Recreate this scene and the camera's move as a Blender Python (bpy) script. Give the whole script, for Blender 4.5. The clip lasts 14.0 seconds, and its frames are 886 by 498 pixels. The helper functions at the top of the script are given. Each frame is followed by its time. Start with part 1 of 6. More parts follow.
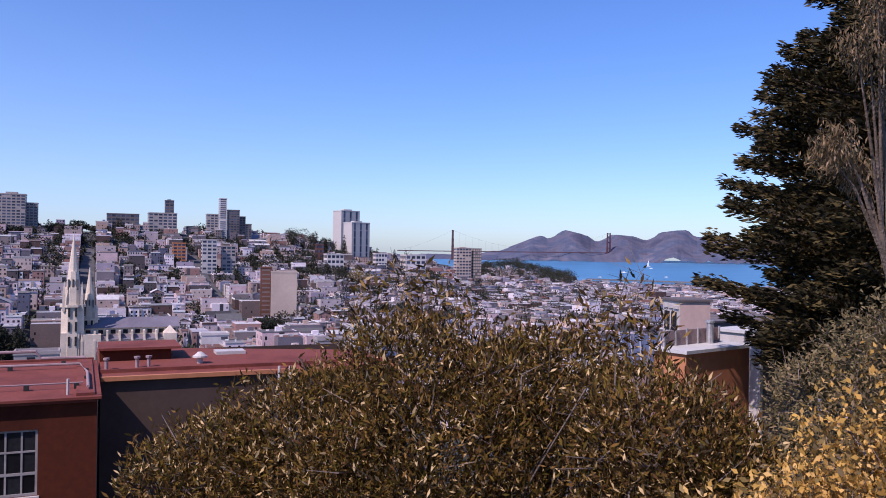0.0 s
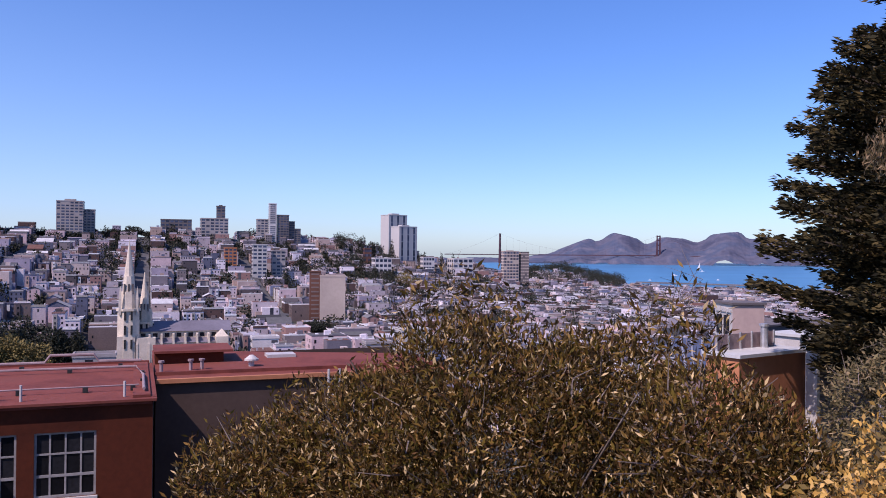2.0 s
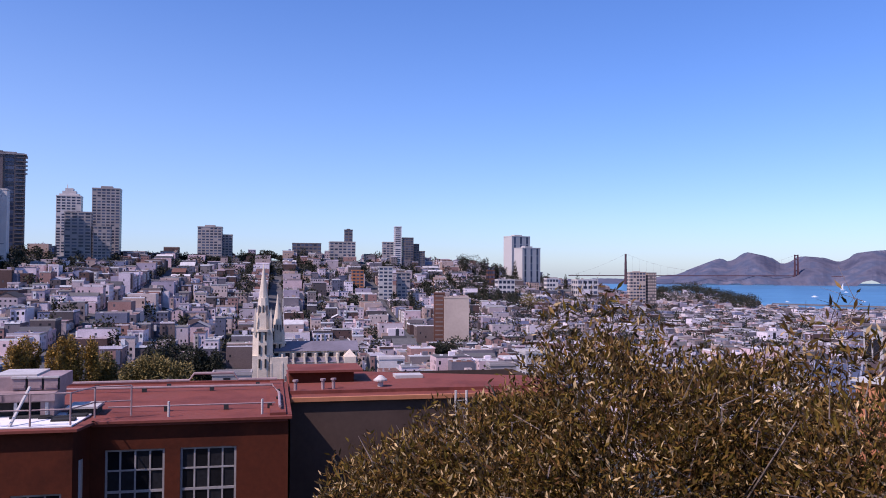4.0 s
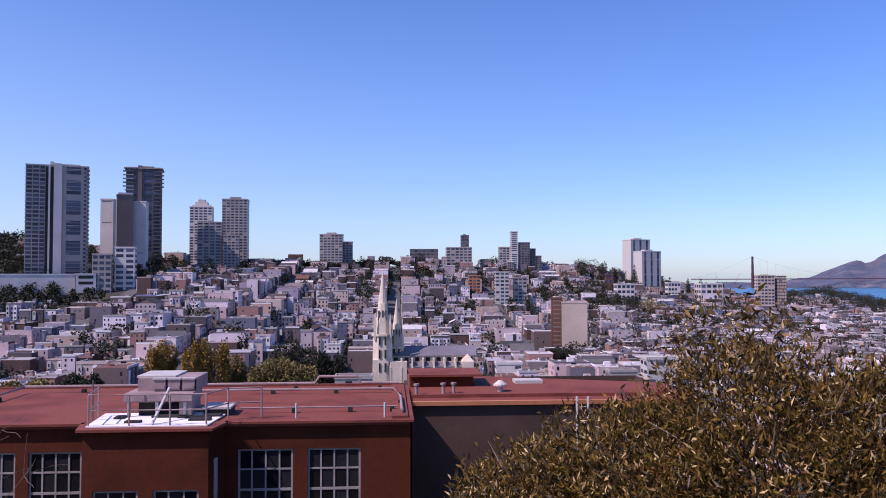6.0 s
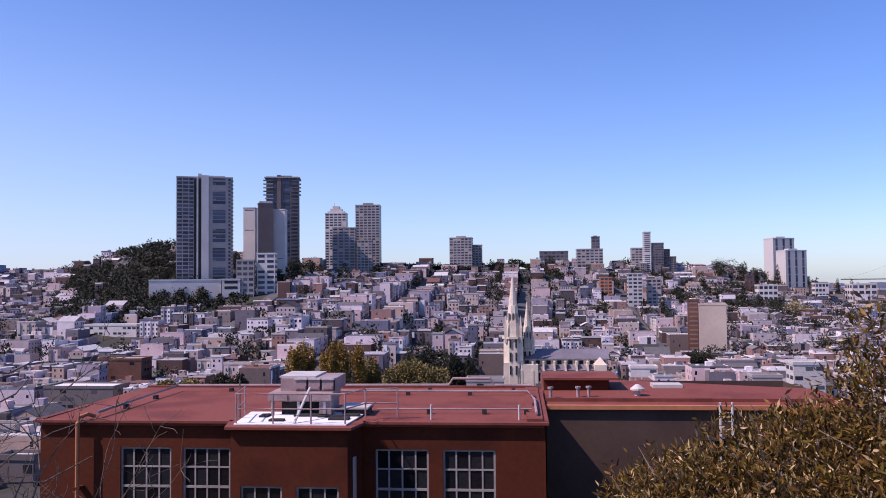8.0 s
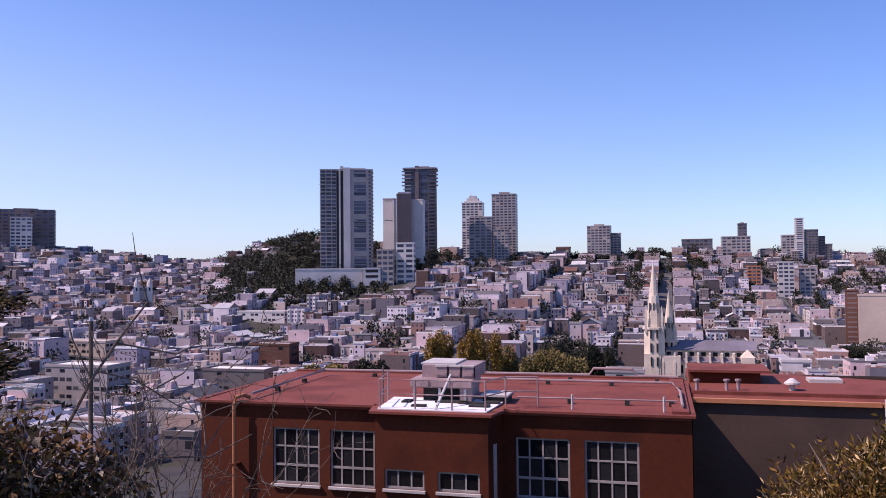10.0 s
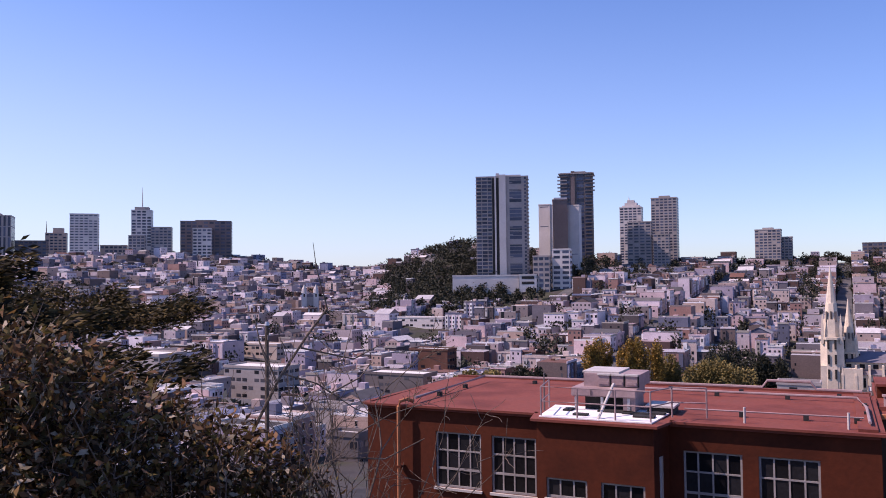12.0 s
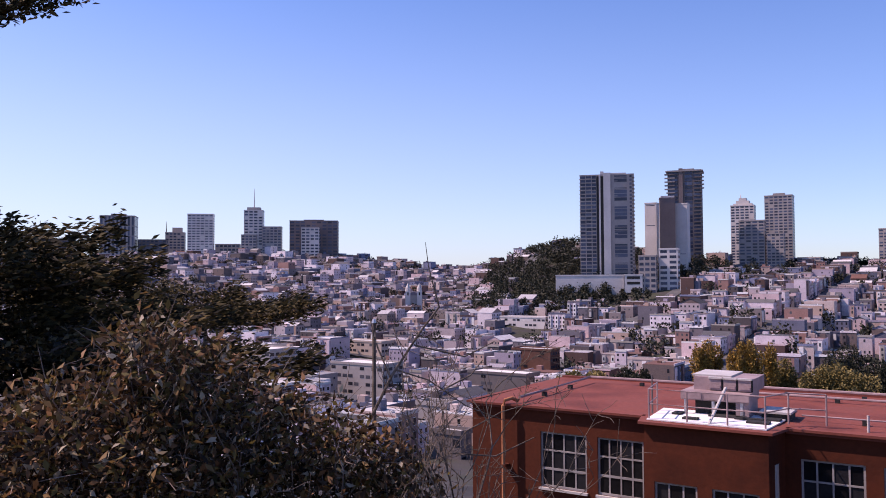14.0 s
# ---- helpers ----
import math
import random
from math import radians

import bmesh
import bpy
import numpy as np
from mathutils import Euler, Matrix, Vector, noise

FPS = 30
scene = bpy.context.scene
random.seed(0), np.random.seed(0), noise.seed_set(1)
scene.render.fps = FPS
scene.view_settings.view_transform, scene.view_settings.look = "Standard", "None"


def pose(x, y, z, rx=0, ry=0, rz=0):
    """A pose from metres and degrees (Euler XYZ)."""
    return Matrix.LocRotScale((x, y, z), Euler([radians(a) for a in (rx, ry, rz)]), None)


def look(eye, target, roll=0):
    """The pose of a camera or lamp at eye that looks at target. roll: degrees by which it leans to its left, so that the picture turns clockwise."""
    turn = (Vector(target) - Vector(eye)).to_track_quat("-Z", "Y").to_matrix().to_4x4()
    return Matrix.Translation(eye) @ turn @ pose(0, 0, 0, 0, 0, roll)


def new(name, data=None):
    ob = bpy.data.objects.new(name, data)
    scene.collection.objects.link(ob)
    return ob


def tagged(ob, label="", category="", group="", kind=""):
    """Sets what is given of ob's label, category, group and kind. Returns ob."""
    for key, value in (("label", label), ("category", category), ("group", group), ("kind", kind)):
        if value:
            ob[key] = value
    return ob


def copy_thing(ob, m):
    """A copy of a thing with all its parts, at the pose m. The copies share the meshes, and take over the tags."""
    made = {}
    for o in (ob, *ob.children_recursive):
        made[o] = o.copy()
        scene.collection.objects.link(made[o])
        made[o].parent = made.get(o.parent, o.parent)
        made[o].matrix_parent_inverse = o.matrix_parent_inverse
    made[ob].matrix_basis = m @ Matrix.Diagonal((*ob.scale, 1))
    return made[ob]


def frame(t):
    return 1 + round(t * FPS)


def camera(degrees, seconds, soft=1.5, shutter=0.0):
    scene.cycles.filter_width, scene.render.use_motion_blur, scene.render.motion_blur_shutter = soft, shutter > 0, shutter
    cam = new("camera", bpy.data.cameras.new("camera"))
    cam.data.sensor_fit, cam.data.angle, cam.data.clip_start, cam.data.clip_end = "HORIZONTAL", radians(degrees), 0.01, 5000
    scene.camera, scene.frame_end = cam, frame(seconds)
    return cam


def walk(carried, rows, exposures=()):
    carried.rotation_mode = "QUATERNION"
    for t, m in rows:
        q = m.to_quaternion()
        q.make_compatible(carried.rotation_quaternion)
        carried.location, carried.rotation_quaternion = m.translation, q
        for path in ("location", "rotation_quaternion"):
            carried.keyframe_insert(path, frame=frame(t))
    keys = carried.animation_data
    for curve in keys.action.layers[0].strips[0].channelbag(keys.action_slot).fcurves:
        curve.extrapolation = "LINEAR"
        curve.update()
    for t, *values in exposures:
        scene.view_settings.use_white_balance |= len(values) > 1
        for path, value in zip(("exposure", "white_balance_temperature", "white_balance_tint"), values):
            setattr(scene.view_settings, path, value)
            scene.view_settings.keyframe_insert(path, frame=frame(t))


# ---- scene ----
# ---------------------------------------------------------------- camera
cam = camera(56.9, 14.0, soft=0.95)
PATH = [
    (0.0, 0.000, 0.000, 0.000, 0.00, 0.04, -0.85),
    (0.5, -0.002, 0.003, 0.002, 0.45, 0.13, -0.78),
    (1.0, -0.013, 0.001, 0.002, 1.00, 0.23, -0.74),
    (1.5, -0.020, 0.003, 0.003, 2.33, 0.23, -0.59),
    (2.0, -0.017, -0.013, 0.001, 3.31, 0.25, -0.57),
    (2.5, -0.030, -0.028, 0.006, 4.59, 0.65, -0.62),
    (3.0, -0.064, -0.039, 0.013, 7.13, 1.24, -0.46),
    (5.5, -0.208, 0.039, -0.016, 17.86, 1.95, 0.03),
    (6.0, -0.235, 0.022, -0.013, 20.06, 2.04, 0.11),
    (6.5, -0.285, 0.070, -0.022, 22.64, 2.06, -0.30),
    (7.0, -0.331, 0.132, -0.034, 24.64, 2.30, 0.05),
    (9.5, -0.493, 0.153, -0.059, 36.38, 1.69, 0.51),
    (10.0, -0.534, 0.165, -0.073, 38.66, 1.61, 0.56),
    (10.5, -0.551, 0.148, -0.076, 41.73, 1.39, 0.78),
    (11.0, -0.551, 0.114, -0.050, 44.86, 1.68, 0.69),
    (11.5, -0.596, 0.090, -0.051, 46.90, 2.09, 0.53),
    (12.0, -0.635, 0.060, -0.057, 49.55, 2.18, 0.64),
    (12.5, -0.625, 0.015, -0.056, 51.80, 1.86, 0.33),
    (13.0, -0.636, -0.019, -0.052, 53.44, 2.02, 0.13),
    (13.5, -0.578, -0.059, -0.050, 55.53, 2.20, 0.20),
    (14.0, -0.613, -0.071, -0.056, 56.72, 2.18, 0.25),
]
# z = 0 is the height of the eye; the ground of the viewpoint lies 1.6 m below it
walk(cam, [(t, pose(x, y, z, 90 + pitch, roll, yaw)) for t, x, y, z, yaw, pitch, roll in PATH],
     exposures=[(0.0, 0.06, 6450, 18.5), (7.0, 0.12, 6700, 21.5), (14.0, 0.28, 7450, 25)])

# ---------------------------------------------------------------- light
SUN_AZ, SUN_EL = 138.0, 49.0          # degrees to the left of +y, and above the horizon
world = bpy.data.worlds.new("world")
scene.world = world
world.use_nodes = True
wn = world.node_tree.nodes
sky = wn.new("ShaderNodeTexSky")
sky.sky_type = "NISHITA"
sky.sun_disc = False
sky.sun_elevation = radians(SUN_EL)
sky.sun_rotation = radians(-SUN_AZ)
sky.altitude = 90
sky.air_density, sky.dust_density, sky.ozone_density = 1.0, 0.45, 1.6
wn["Background"].inputs["Strength"].default_value = 0.12
deep = wn.new("ShaderNodeHueSaturation")                         # the clear, deep blue of a dry autumn day
deep.inputs["Saturation"].default_value = 1.15
blue = wn.new("ShaderNodeMixRGB")
blue.blend_type = "MULTIPLY"
blue.inputs["Fac"].default_value = 1.0
blue.inputs["Color2"].default_value = (0.755, 0.95, 1.42, 1)
world.node_tree.links.new(sky.outputs["Color"], deep.inputs["Color"])
world.node_tree.links.new(deep.outputs["Color"], blue.inputs["Color1"])
# pale haze low in the sky, thicker towards the sun
wl = world.node_tree.links
way = wn.new("ShaderNodeTexCoord")
apart = wn.new("ShaderNodeSeparateXYZ")
wl.new(way.outputs["Generated"], apart.inputs["Vector"])
sunward = wn.new("ShaderNodeVectorMath")
sunward.operation = "DOT_PRODUCT"
sunward.inputs[1].default_value = (-math.sin(radians(SUN_AZ)), math.cos(radians(SUN_AZ)), 0.0)
wl.new(way.outputs["Generated"], sunward.inputs[0])
thick = wn.new("ShaderNodeMapRange")
thick.inputs["From Min"].default_value, thick.inputs["From Max"].default_value = -0.75, 0.75
thick.inputs["To Min"].default_value, thick.inputs["To Max"].default_value = 0.0, 0.62
wl.new(sunward.outputs["Value"], thick.inputs["Value"])
low = wn.new("ShaderNodeMapRange")
low.interpolation_type = "SMOOTHSTEP"
low.inputs["From Min"].default_value, low.inputs["From Max"].default_value = 0.0, 0.42
low.inputs["To Min"].default_value, low.inputs["To Max"].default_value = 1.0, 0.0
wl.new(apart.outputs["Z"], low.inputs["Value"])
haze_fac = wn.new("ShaderNodeMath")
haze_fac.operation = "MULTIPLY"
wl.new(thick.outputs["Result"], haze_fac.inputs[0])
wl.new(low.outputs["Result"], haze_fac.inputs[1])
haze = wn.new("ShaderNodeMixRGB")
haze.inputs["Color2"].default_value = (4.9, 6.1, 8.2, 1)
wl.new(haze_fac.outputs[0], haze.inputs["Fac"])
wl.new(blue.outputs["Color"], haze.inputs["Color1"])
wl.new(haze.outputs["Color"], wn["Background"].inputs["Color"])
sun = new("sun", bpy.data.lights.new("sun", "SUN"))
sun.data.energy, sun.data.angle, sun.data.color = 4.8, radians(0.5), (1.0, 0.855, 0.84)
SUN_DIR = Vector((-math.sin(radians(SUN_AZ)) * math.cos(radians(SUN_EL)), math.cos(radians(SUN_AZ)) * math.cos(radians(SUN_EL)), math.sin(radians(SUN_EL))))
sun.matrix_world = look(SUN_DIR * 200, (0, 0, 0))


# ---------------------------------------------------------------- materials
def material(name, colours, rough=0.8, metal=0.0, by="none", scale=1.0, vary=0.25, bump=0.0, fine=8.0, spec=0.3, stretch=(1, 1, 1), through_light=0.0):
    """colours: stops of a ramp. by: what picks from the ramp (island, object, noise). vary: strength of the stains."""
    m = bpy.data.materials.new(name)
    m.use_nodes = True
    n, l = m.node_tree.nodes, m.node_tree.links
    b = n["Principled BSDF"]
    b.inputs["Roughness"].default_value = rough
    b.inputs["Metallic"].default_value = metal
    b.inputs["Specular IOR Level"].default_value = spec
    coord = n.new("ShaderNodeTexCoord")
    mp = n.new("ShaderNodeMapping")
    mp.inputs["Scale"].default_value = stretch
    geo = n.new("ShaderNodeNewGeometry")
    l.new(geo.outputs["Position"], mp.inputs["Vector"])
    big = n.new("ShaderNodeTexNoise")
    big.inputs["Scale"].default_value = scale
    big.inputs["Detail"].default_value = 5
    small = n.new("ShaderNodeTexNoise")
    small.inputs["Scale"].default_value = scale * fine
    small.inputs["Detail"].default_value = 3
    for k in (big, small):
        l.new(mp.outputs["Vector"], k.inputs["Vector"])
    ramp = n.new("ShaderNodeValToRGB")
    els = ramp.color_ramp.elements
    while len(els) < len(colours):
        els.new(0.5)
    for i, (e, c) in enumerate(zip(els, colours)):
        e.position = i / max(1, len(colours) - 1) if by == "noise" else i / len(colours)
        e.color = (*c, 1)
    if by == "island":
        l.new(geo.outputs["Random Per Island"], ramp.inputs["Fac"])
        ramp.color_ramp.interpolation = "CONSTANT"
    elif by == "object":
        info = n.new("ShaderNodeObjectInfo")
        l.new(info.outputs["Random"], ramp.inputs["Fac"])
        ramp.color_ramp.interpolation = "CONSTANT"
    else:
        spread = n.new("ShaderNodeMapRange")
        spread.inputs["From Min"].default_value, spread.inputs["From Max"].default_value = 0.32, 0.68
        l.new(big.outputs["Fac"], spread.inputs["Value"])
        l.new(spread.outputs["Result"], ramp.inputs["Fac"])
    mul = n.new("ShaderNodeMixRGB")
    mul.blend_type = "MULTIPLY"
    mul.inputs["Fac"].default_value = 1.0
    add = n.new("ShaderNodeMath")
    add.operation = "ADD"
    l.new(big.outputs["Fac"], add.inputs[0])
    l.new(small.outputs["Fac"], add.inputs[1])
    rng = n.new("ShaderNodeMapRange")
    rng.inputs["From Min"].default_value, rng.inputs["From Max"].default_value = 0.6, 1.4
    rng.inputs["To Min"].default_value, rng.inputs["To Max"].default_value = 1 - vary, 1 + vary
    l.new(add.outputs[0], rng.inputs["Value"])
    l.new(ramp.outputs["Color"], mul.inputs["Color1"])
    l.new(rng.outputs["Result"], mul.inputs["Color2"])
    l.new(mul.outputs["Color"], b.inputs["Base Color"])
    if bump:
        bp = n.new("ShaderNodeBump")
        bp.inputs["Strength"].default_value = bump
        bp.inputs["Distance"].default_value = 0.05
        l.new(small.outputs["Fac"], bp.inputs["Height"])
        l.new(bp.outputs["Normal"], b.inputs["Normal"])
    if through_light:
        tr = n.new("ShaderNodeBsdfTranslucent")
        mix = n.new("ShaderNodeMixShader")
        mix.inputs["Fac"].default_value = through_light
        l.new(mul.outputs["Color"], tr.inputs["Color"])
        l.new(b.outputs["BSDF"], mix.inputs[1])
        l.new(tr.outputs["BSDF"], mix.inputs[2])
        l.new(mix.outputs["Shader"], n["Material Output"].inputs["Surface"])
    return m


PAINTS = [(0.50, 0.47, 0.45), (0.22, 0.21, 0.21), (0.68, 0.66, 0.63), (0.19, 0.16, 0.14), (0.42, 0.36, 0.31), (0.15, 0.17, 0.21),
          (0.56, 0.50, 0.43), (0.12, 0.11, 0.105), (0.34, 0.23, 0.19), (0.74, 0.73, 0.71), (0.24, 0.28, 0.36), (0.46, 0.42, 0.40),
          (0.13, 0.09, 0.075), (0.62, 0.58, 0.57), (0.18, 0.18, 0.19), (0.47, 0.38, 0.30), (0.27, 0.25, 0.23), (0.38, 0.36, 0.39), (0.60, 0.50, 0.47)]
ROOFS = [(0.30, 0.30, 0.31), (0.10, 0.10, 0.104), (0.52, 0.51, 0.51), (0.15, 0.148, 0.148), (0.62, 0.61, 0.61), (0.07, 0.07, 0.074), (0.36, 0.35, 0.34), (0.20, 0.11, 0.09), (0.44, 0.43, 0.45), (0.12, 0.12, 0.128), (0.56, 0.55, 0.55), (0.22, 0.21, 0.21)]
PAINTS = [(1.04 * r ** 1.17, 0.95 * g ** 1.17, 1.03 * b ** 1.17) for r, g, b in PAINTS]
ROOFS = [tuple(0.93 * c ** 1.15 for c in q) for q in ROOFS]
M = dict(
    house=material("house_paint", PAINTS, 0.85, by="object", scale=0.25, vary=0.18),
    house_far=material("house_paint_far", PAINTS, 0.85, by="island", scale=0.2, vary=0.18),
    roof=material("flat_roof", ROOFS, 0.9, by="object", scale=0.3, vary=0.25),
    roof_far=material("flat_roof_far", ROOFS, 0.9, by="island", scale=0.3, vary=0.25),
    trim=material("house_trim", [(0.66, 0.648, 0.624), (0.504, 0.504, 0.492)], 0.7, by="object", scale=0.8, vary=0.1),
    trim_far=material("house_trim_far", [(0.66, 0.647, 0.62), (0.449, 0.436, 0.422), (0.766, 0.752, 0.739), (0.343, 0.317, 0.277)], 0.7, by="island", scale=0.8, vary=0.1),
    glass=material("dark_glass", [(0.025, 0.026, 0.033), (0.05, 0.052, 0.062), (0.015, 0.016, 0.02), (0.09, 0.09, 0.10)], 0.2, by="island", scale=0.5, vary=0.2, spec=0.3),
    tower_glass=material("tower_glass", [(0.045, 0.0576, 0.099), (0.081, 0.099, 0.153), (0.027, 0.036, 0.063)], 0.2, by="island", scale=0.2, vary=0.2, spec=0.3),
    ground=material("city_ground", [(0.03, 0.03, 0.03), (0.055, 0.05, 0.048), (0.035, 0.04, 0.022), (0.065, 0.06, 0.05)], 0.95, by="noise", scale=0.05, vary=0.3, fine=40),
    soil=material("hill_soil", [(0.07, 0.055, 0.035), (0.10, 0.085, 0.05), (0.06, 0.06, 0.03)], 0.95, by="noise", scale=0.6, vary=0.35, bump=0.5),
    road=material("asphalt", [(0.075, 0.075, 0.08), (0.10, 0.10, 0.10)], 0.9, by="noise", scale=0.1, vary=0.2, fine=30),
    water=material("bay_water", [(0.05, 0.17, 0.30), (0.065, 0.21, 0.35)], 0.35, by="noise", scale=0.004, vary=0.12, fine=25, bump=0.0, spec=0.25, stretch=(1, 3, 1)),
    # distance haze is mixed into these blue-violet colours
    hills=material("headland_haze_tint", [(0.0675, 0.0735, 0.115), (0.104, 0.103, 0.14), (0.063, 0.0788, 0.125), (0.117, 0.113, 0.145)], 0.95, by="noise", scale=0.006, vary=0.25, fine=5, stretch=(1, 1, 1.6)),
    school=material("school_stucco", [(0.0618, 0.012, 0.00373), (0.0885, 0.0178, 0.0056), (0.071, 0.0142, 0.00453)], 0.9, by="noise", scale=0.45, vary=0.22, bump=0.15, fine=14),
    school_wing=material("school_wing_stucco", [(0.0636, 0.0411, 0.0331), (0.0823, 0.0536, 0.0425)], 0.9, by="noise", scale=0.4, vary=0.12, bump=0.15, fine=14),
    red_roof=material("red_roof_membrane", [(0.142, 0.0358, 0.0252), (0.194, 0.0515, 0.0357), (0.163, 0.0493, 0.0357)], 0.85, by="noise", scale=0.5, vary=0.2, bump=0.1, fine=12),
    sash=material("worn_white_sash", [(0.27, 0.25, 0.24), (0.34, 0.315, 0.30)], 0.6, by="noise", scale=1.5, vary=0.15),
    white=material("white_paint", [(0.45, 0.423, 0.396), (0.513, 0.486, 0.459)], 0.55, by="noise", scale=1.5, vary=0.1),
    pale=material("pale_metal", [(0.27, 0.193, 0.194), (0.333, 0.244, 0.241)], 0.6, by="noise", scale=1.2, vary=0.15),
    pane=material("school_pane", [(0.012, 0.012, 0.014), (0.022, 0.022, 0.025), (0.008, 0.008, 0.01)], 0.12, by="object", scale=1.0, vary=0.3, spec=0.2),
    black=material("dark_opening", [(0.02, 0.02, 0.02), (0.03, 0.03, 0.03)], 0.8, by="noise", scale=2, vary=0.2),
    steel=material("galvanised_steel", [(0.45, 0.45, 0.46), (0.55, 0.55, 0.56)], 0.45, metal=0.6, by="noise", scale=3, vary=0.15),
    concrete=material("tower_concrete", [(0.3, 0.27, 0.258), (0.36, 0.324, 0.306)], 0.85, by="noise", scale=0.05, vary=0.12, fine=12),
    concrete_dark=material("tower_concrete_dark", [(0.124, 0.107, 0.107), (0.156, 0.135, 0.13)], 0.85, by="noise", scale=0.05, vary=0.12, fine=12),
    concrete_white=material("tower_concrete_white", [(0.528, 0.492, 0.468), (0.6, 0.564, 0.54)], 0.8, by="noise", scale=0.05, vary=0.08, fine=12),
    concrete_tan=material("tower_tan", [(0.432, 0.348, 0.294), (0.492, 0.402, 0.336)], 0.85, by="noise", scale=0.05, vary=0.08, fine=12),
    brown_grey=material("brown_grey_concrete", [(0.16, 0.125, 0.122), (0.192, 0.149, 0.141)], 0.85, by="noise", scale=0.05, vary=0.12, fine=12),
    brown=material("brown_panels", [(0.12, 0.055, 0.04), (0.15, 0.068, 0.048)], 0.85, by="noise", scale=0.1, vary=0.15),
    church=material("church_stone", [(0.555, 0.477, 0.377), (0.672, 0.575, 0.457)], 0.85, by="noise", scale=0.15, vary=0.15, fine=10),
    church_roof=material("church_roof", [(0.143, 0.131, 0.158), (0.173, 0.158, 0.188)], 0.8, by="noise", scale=0.1, vary=0.12),
    orange=material("orange_stucco", [(0.40, 0.155, 0.072), (0.45, 0.185, 0.09)], 0.85, by="noise", scale=0.5, vary=0.1, bump=0.1),
    pink=material("pink_grey_stucco", [(0.48, 0.35, 0.31), (0.52, 0.385, 0.335)], 0.85, by="noise", scale=0.4, vary=0.1),
    # purple-brown: the haze of the distance mixed into the bridge's red
    bridge=material("bridge_red_hazed", [(0.075, 0.035, 0.045), (0.09, 0.042, 0.05)], 0.7, by="noise", scale=0.02, vary=0.1),
    bark=material("bark", [(0.10, 0.075, 0.055), (0.16, 0.125, 0.10)], 0.95, by="noise", scale=3, vary=0.3, bump=0.6),
    twig=material("pale_twig", [(0.17, 0.13, 0.11), (0.24, 0.19, 0.16)], 0.9, by="noise", scale=4, vary=0.3),
    # leaf tones; the palest stop paints highlights onto some leaves
    leaf_olive=material("olive_leaf", [(0.151, 0.0866, 0.018), (0.065, 0.039, 0.0142), (0.209, 0.115, 0.0309), (0.112, 0.0808, 0.0155), (0.289, 0.18, 0.058), (0.132, 0.0678, 0.027), (0.635, 0.461, 0.232), (0.0692, 0.0447, 0.018), (0.17, 0.115, 0.0219), (0.0476, 0.0317, 0.0129)], 0.75, by="island", scale=1.2, vary=0.3, through_light=0.3, spec=0.1),
    leaf_yellow=material("yellow_leaf", [(0.562, 0.324, 0.0785), (0.376, 0.225, 0.059), (0.738, 0.464, 0.156), (0.242, 0.169, 0.059), (0.645, 0.394, 0.0983), (0.161, 0.119, 0.059)], 0.5, by="island", scale=1.5, vary=0.25, through_light=0.3, spec=0.15),
    # brown tones; the one pale stop is sparkle put into leaf colour
    leaf_brown=material("brown_green_leaf", [(0.128, 0.0662, 0.03), (0.212, 0.124, 0.045), (0.0638, 0.0386, 0.02), (0.145, 0.11, 0.035), (0.085, 0.0644, 0.024), (0.255, 0.138, 0.07), (0.391, 0.331, 0.24), (0.0382, 0.0239, 0.015)], 0.6, by="island", scale=1.2, vary=0.3, through_light=0.3, spec=0.2),
    leaf_grey=material("grey_green_leaf", [(0.212, 0.173, 0.0825), (0.163, 0.133, 0.0618), (0.293, 0.219, 0.117), (0.114, 0.0938, 0.0482)], 0.6, by="island", scale=1.0, vary=0.25, through_light=0.25, spec=0.1),
    leaf_euc=material("eucalyptus_leaf", [(0.19, 0.125, 0.06), (0.13, 0.095, 0.045), (0.28, 0.19, 0.10), (0.09, 0.075, 0.035)], 0.5, by="island", scale=0.6, vary=0.25, through_light=0.2),
    needle=material("conifer_needle", [(0.0364, 0.0325, 0.0169), (0.065, 0.0533, 0.0247), (0.0208, 0.0195, 0.013), (0.111, 0.0832, 0.0338)], 0.7, by="island", scale=0.3, vary=0.3, through_light=0.1, spec=0.08),
    tree_green=material("tree_foliage", [(0.02275, 0.0273, 0.01625), (0.0325, 0.03575, 0.0195), (0.0182, 0.0208, 0.0143), (0.04225, 0.0403, 0.0195)], 0.7, by="island", scale=0.1, vary=0.3),
    tree_gold=material("autumn_foliage", [(0.34, 0.20, 0.04), (0.22, 0.14, 0.035), (0.42, 0.25, 0.05), (0.15, 0.10, 0.03)], 0.7, by="island", scale=0.2, vary=0.3),
    tree_willow=material("willow_foliage", [(0.19, 0.145, 0.045), (0.13, 0.105, 0.035), (0.24, 0.18, 0.06)], 0.7, by="island", scale=0.2, vary=0.3),
    boat=material("boat_white", [(0.8, 0.8, 0.8), (0.75, 0.75, 0.75)], 0.5, by="noise", scale=1, vary=0.05),
)


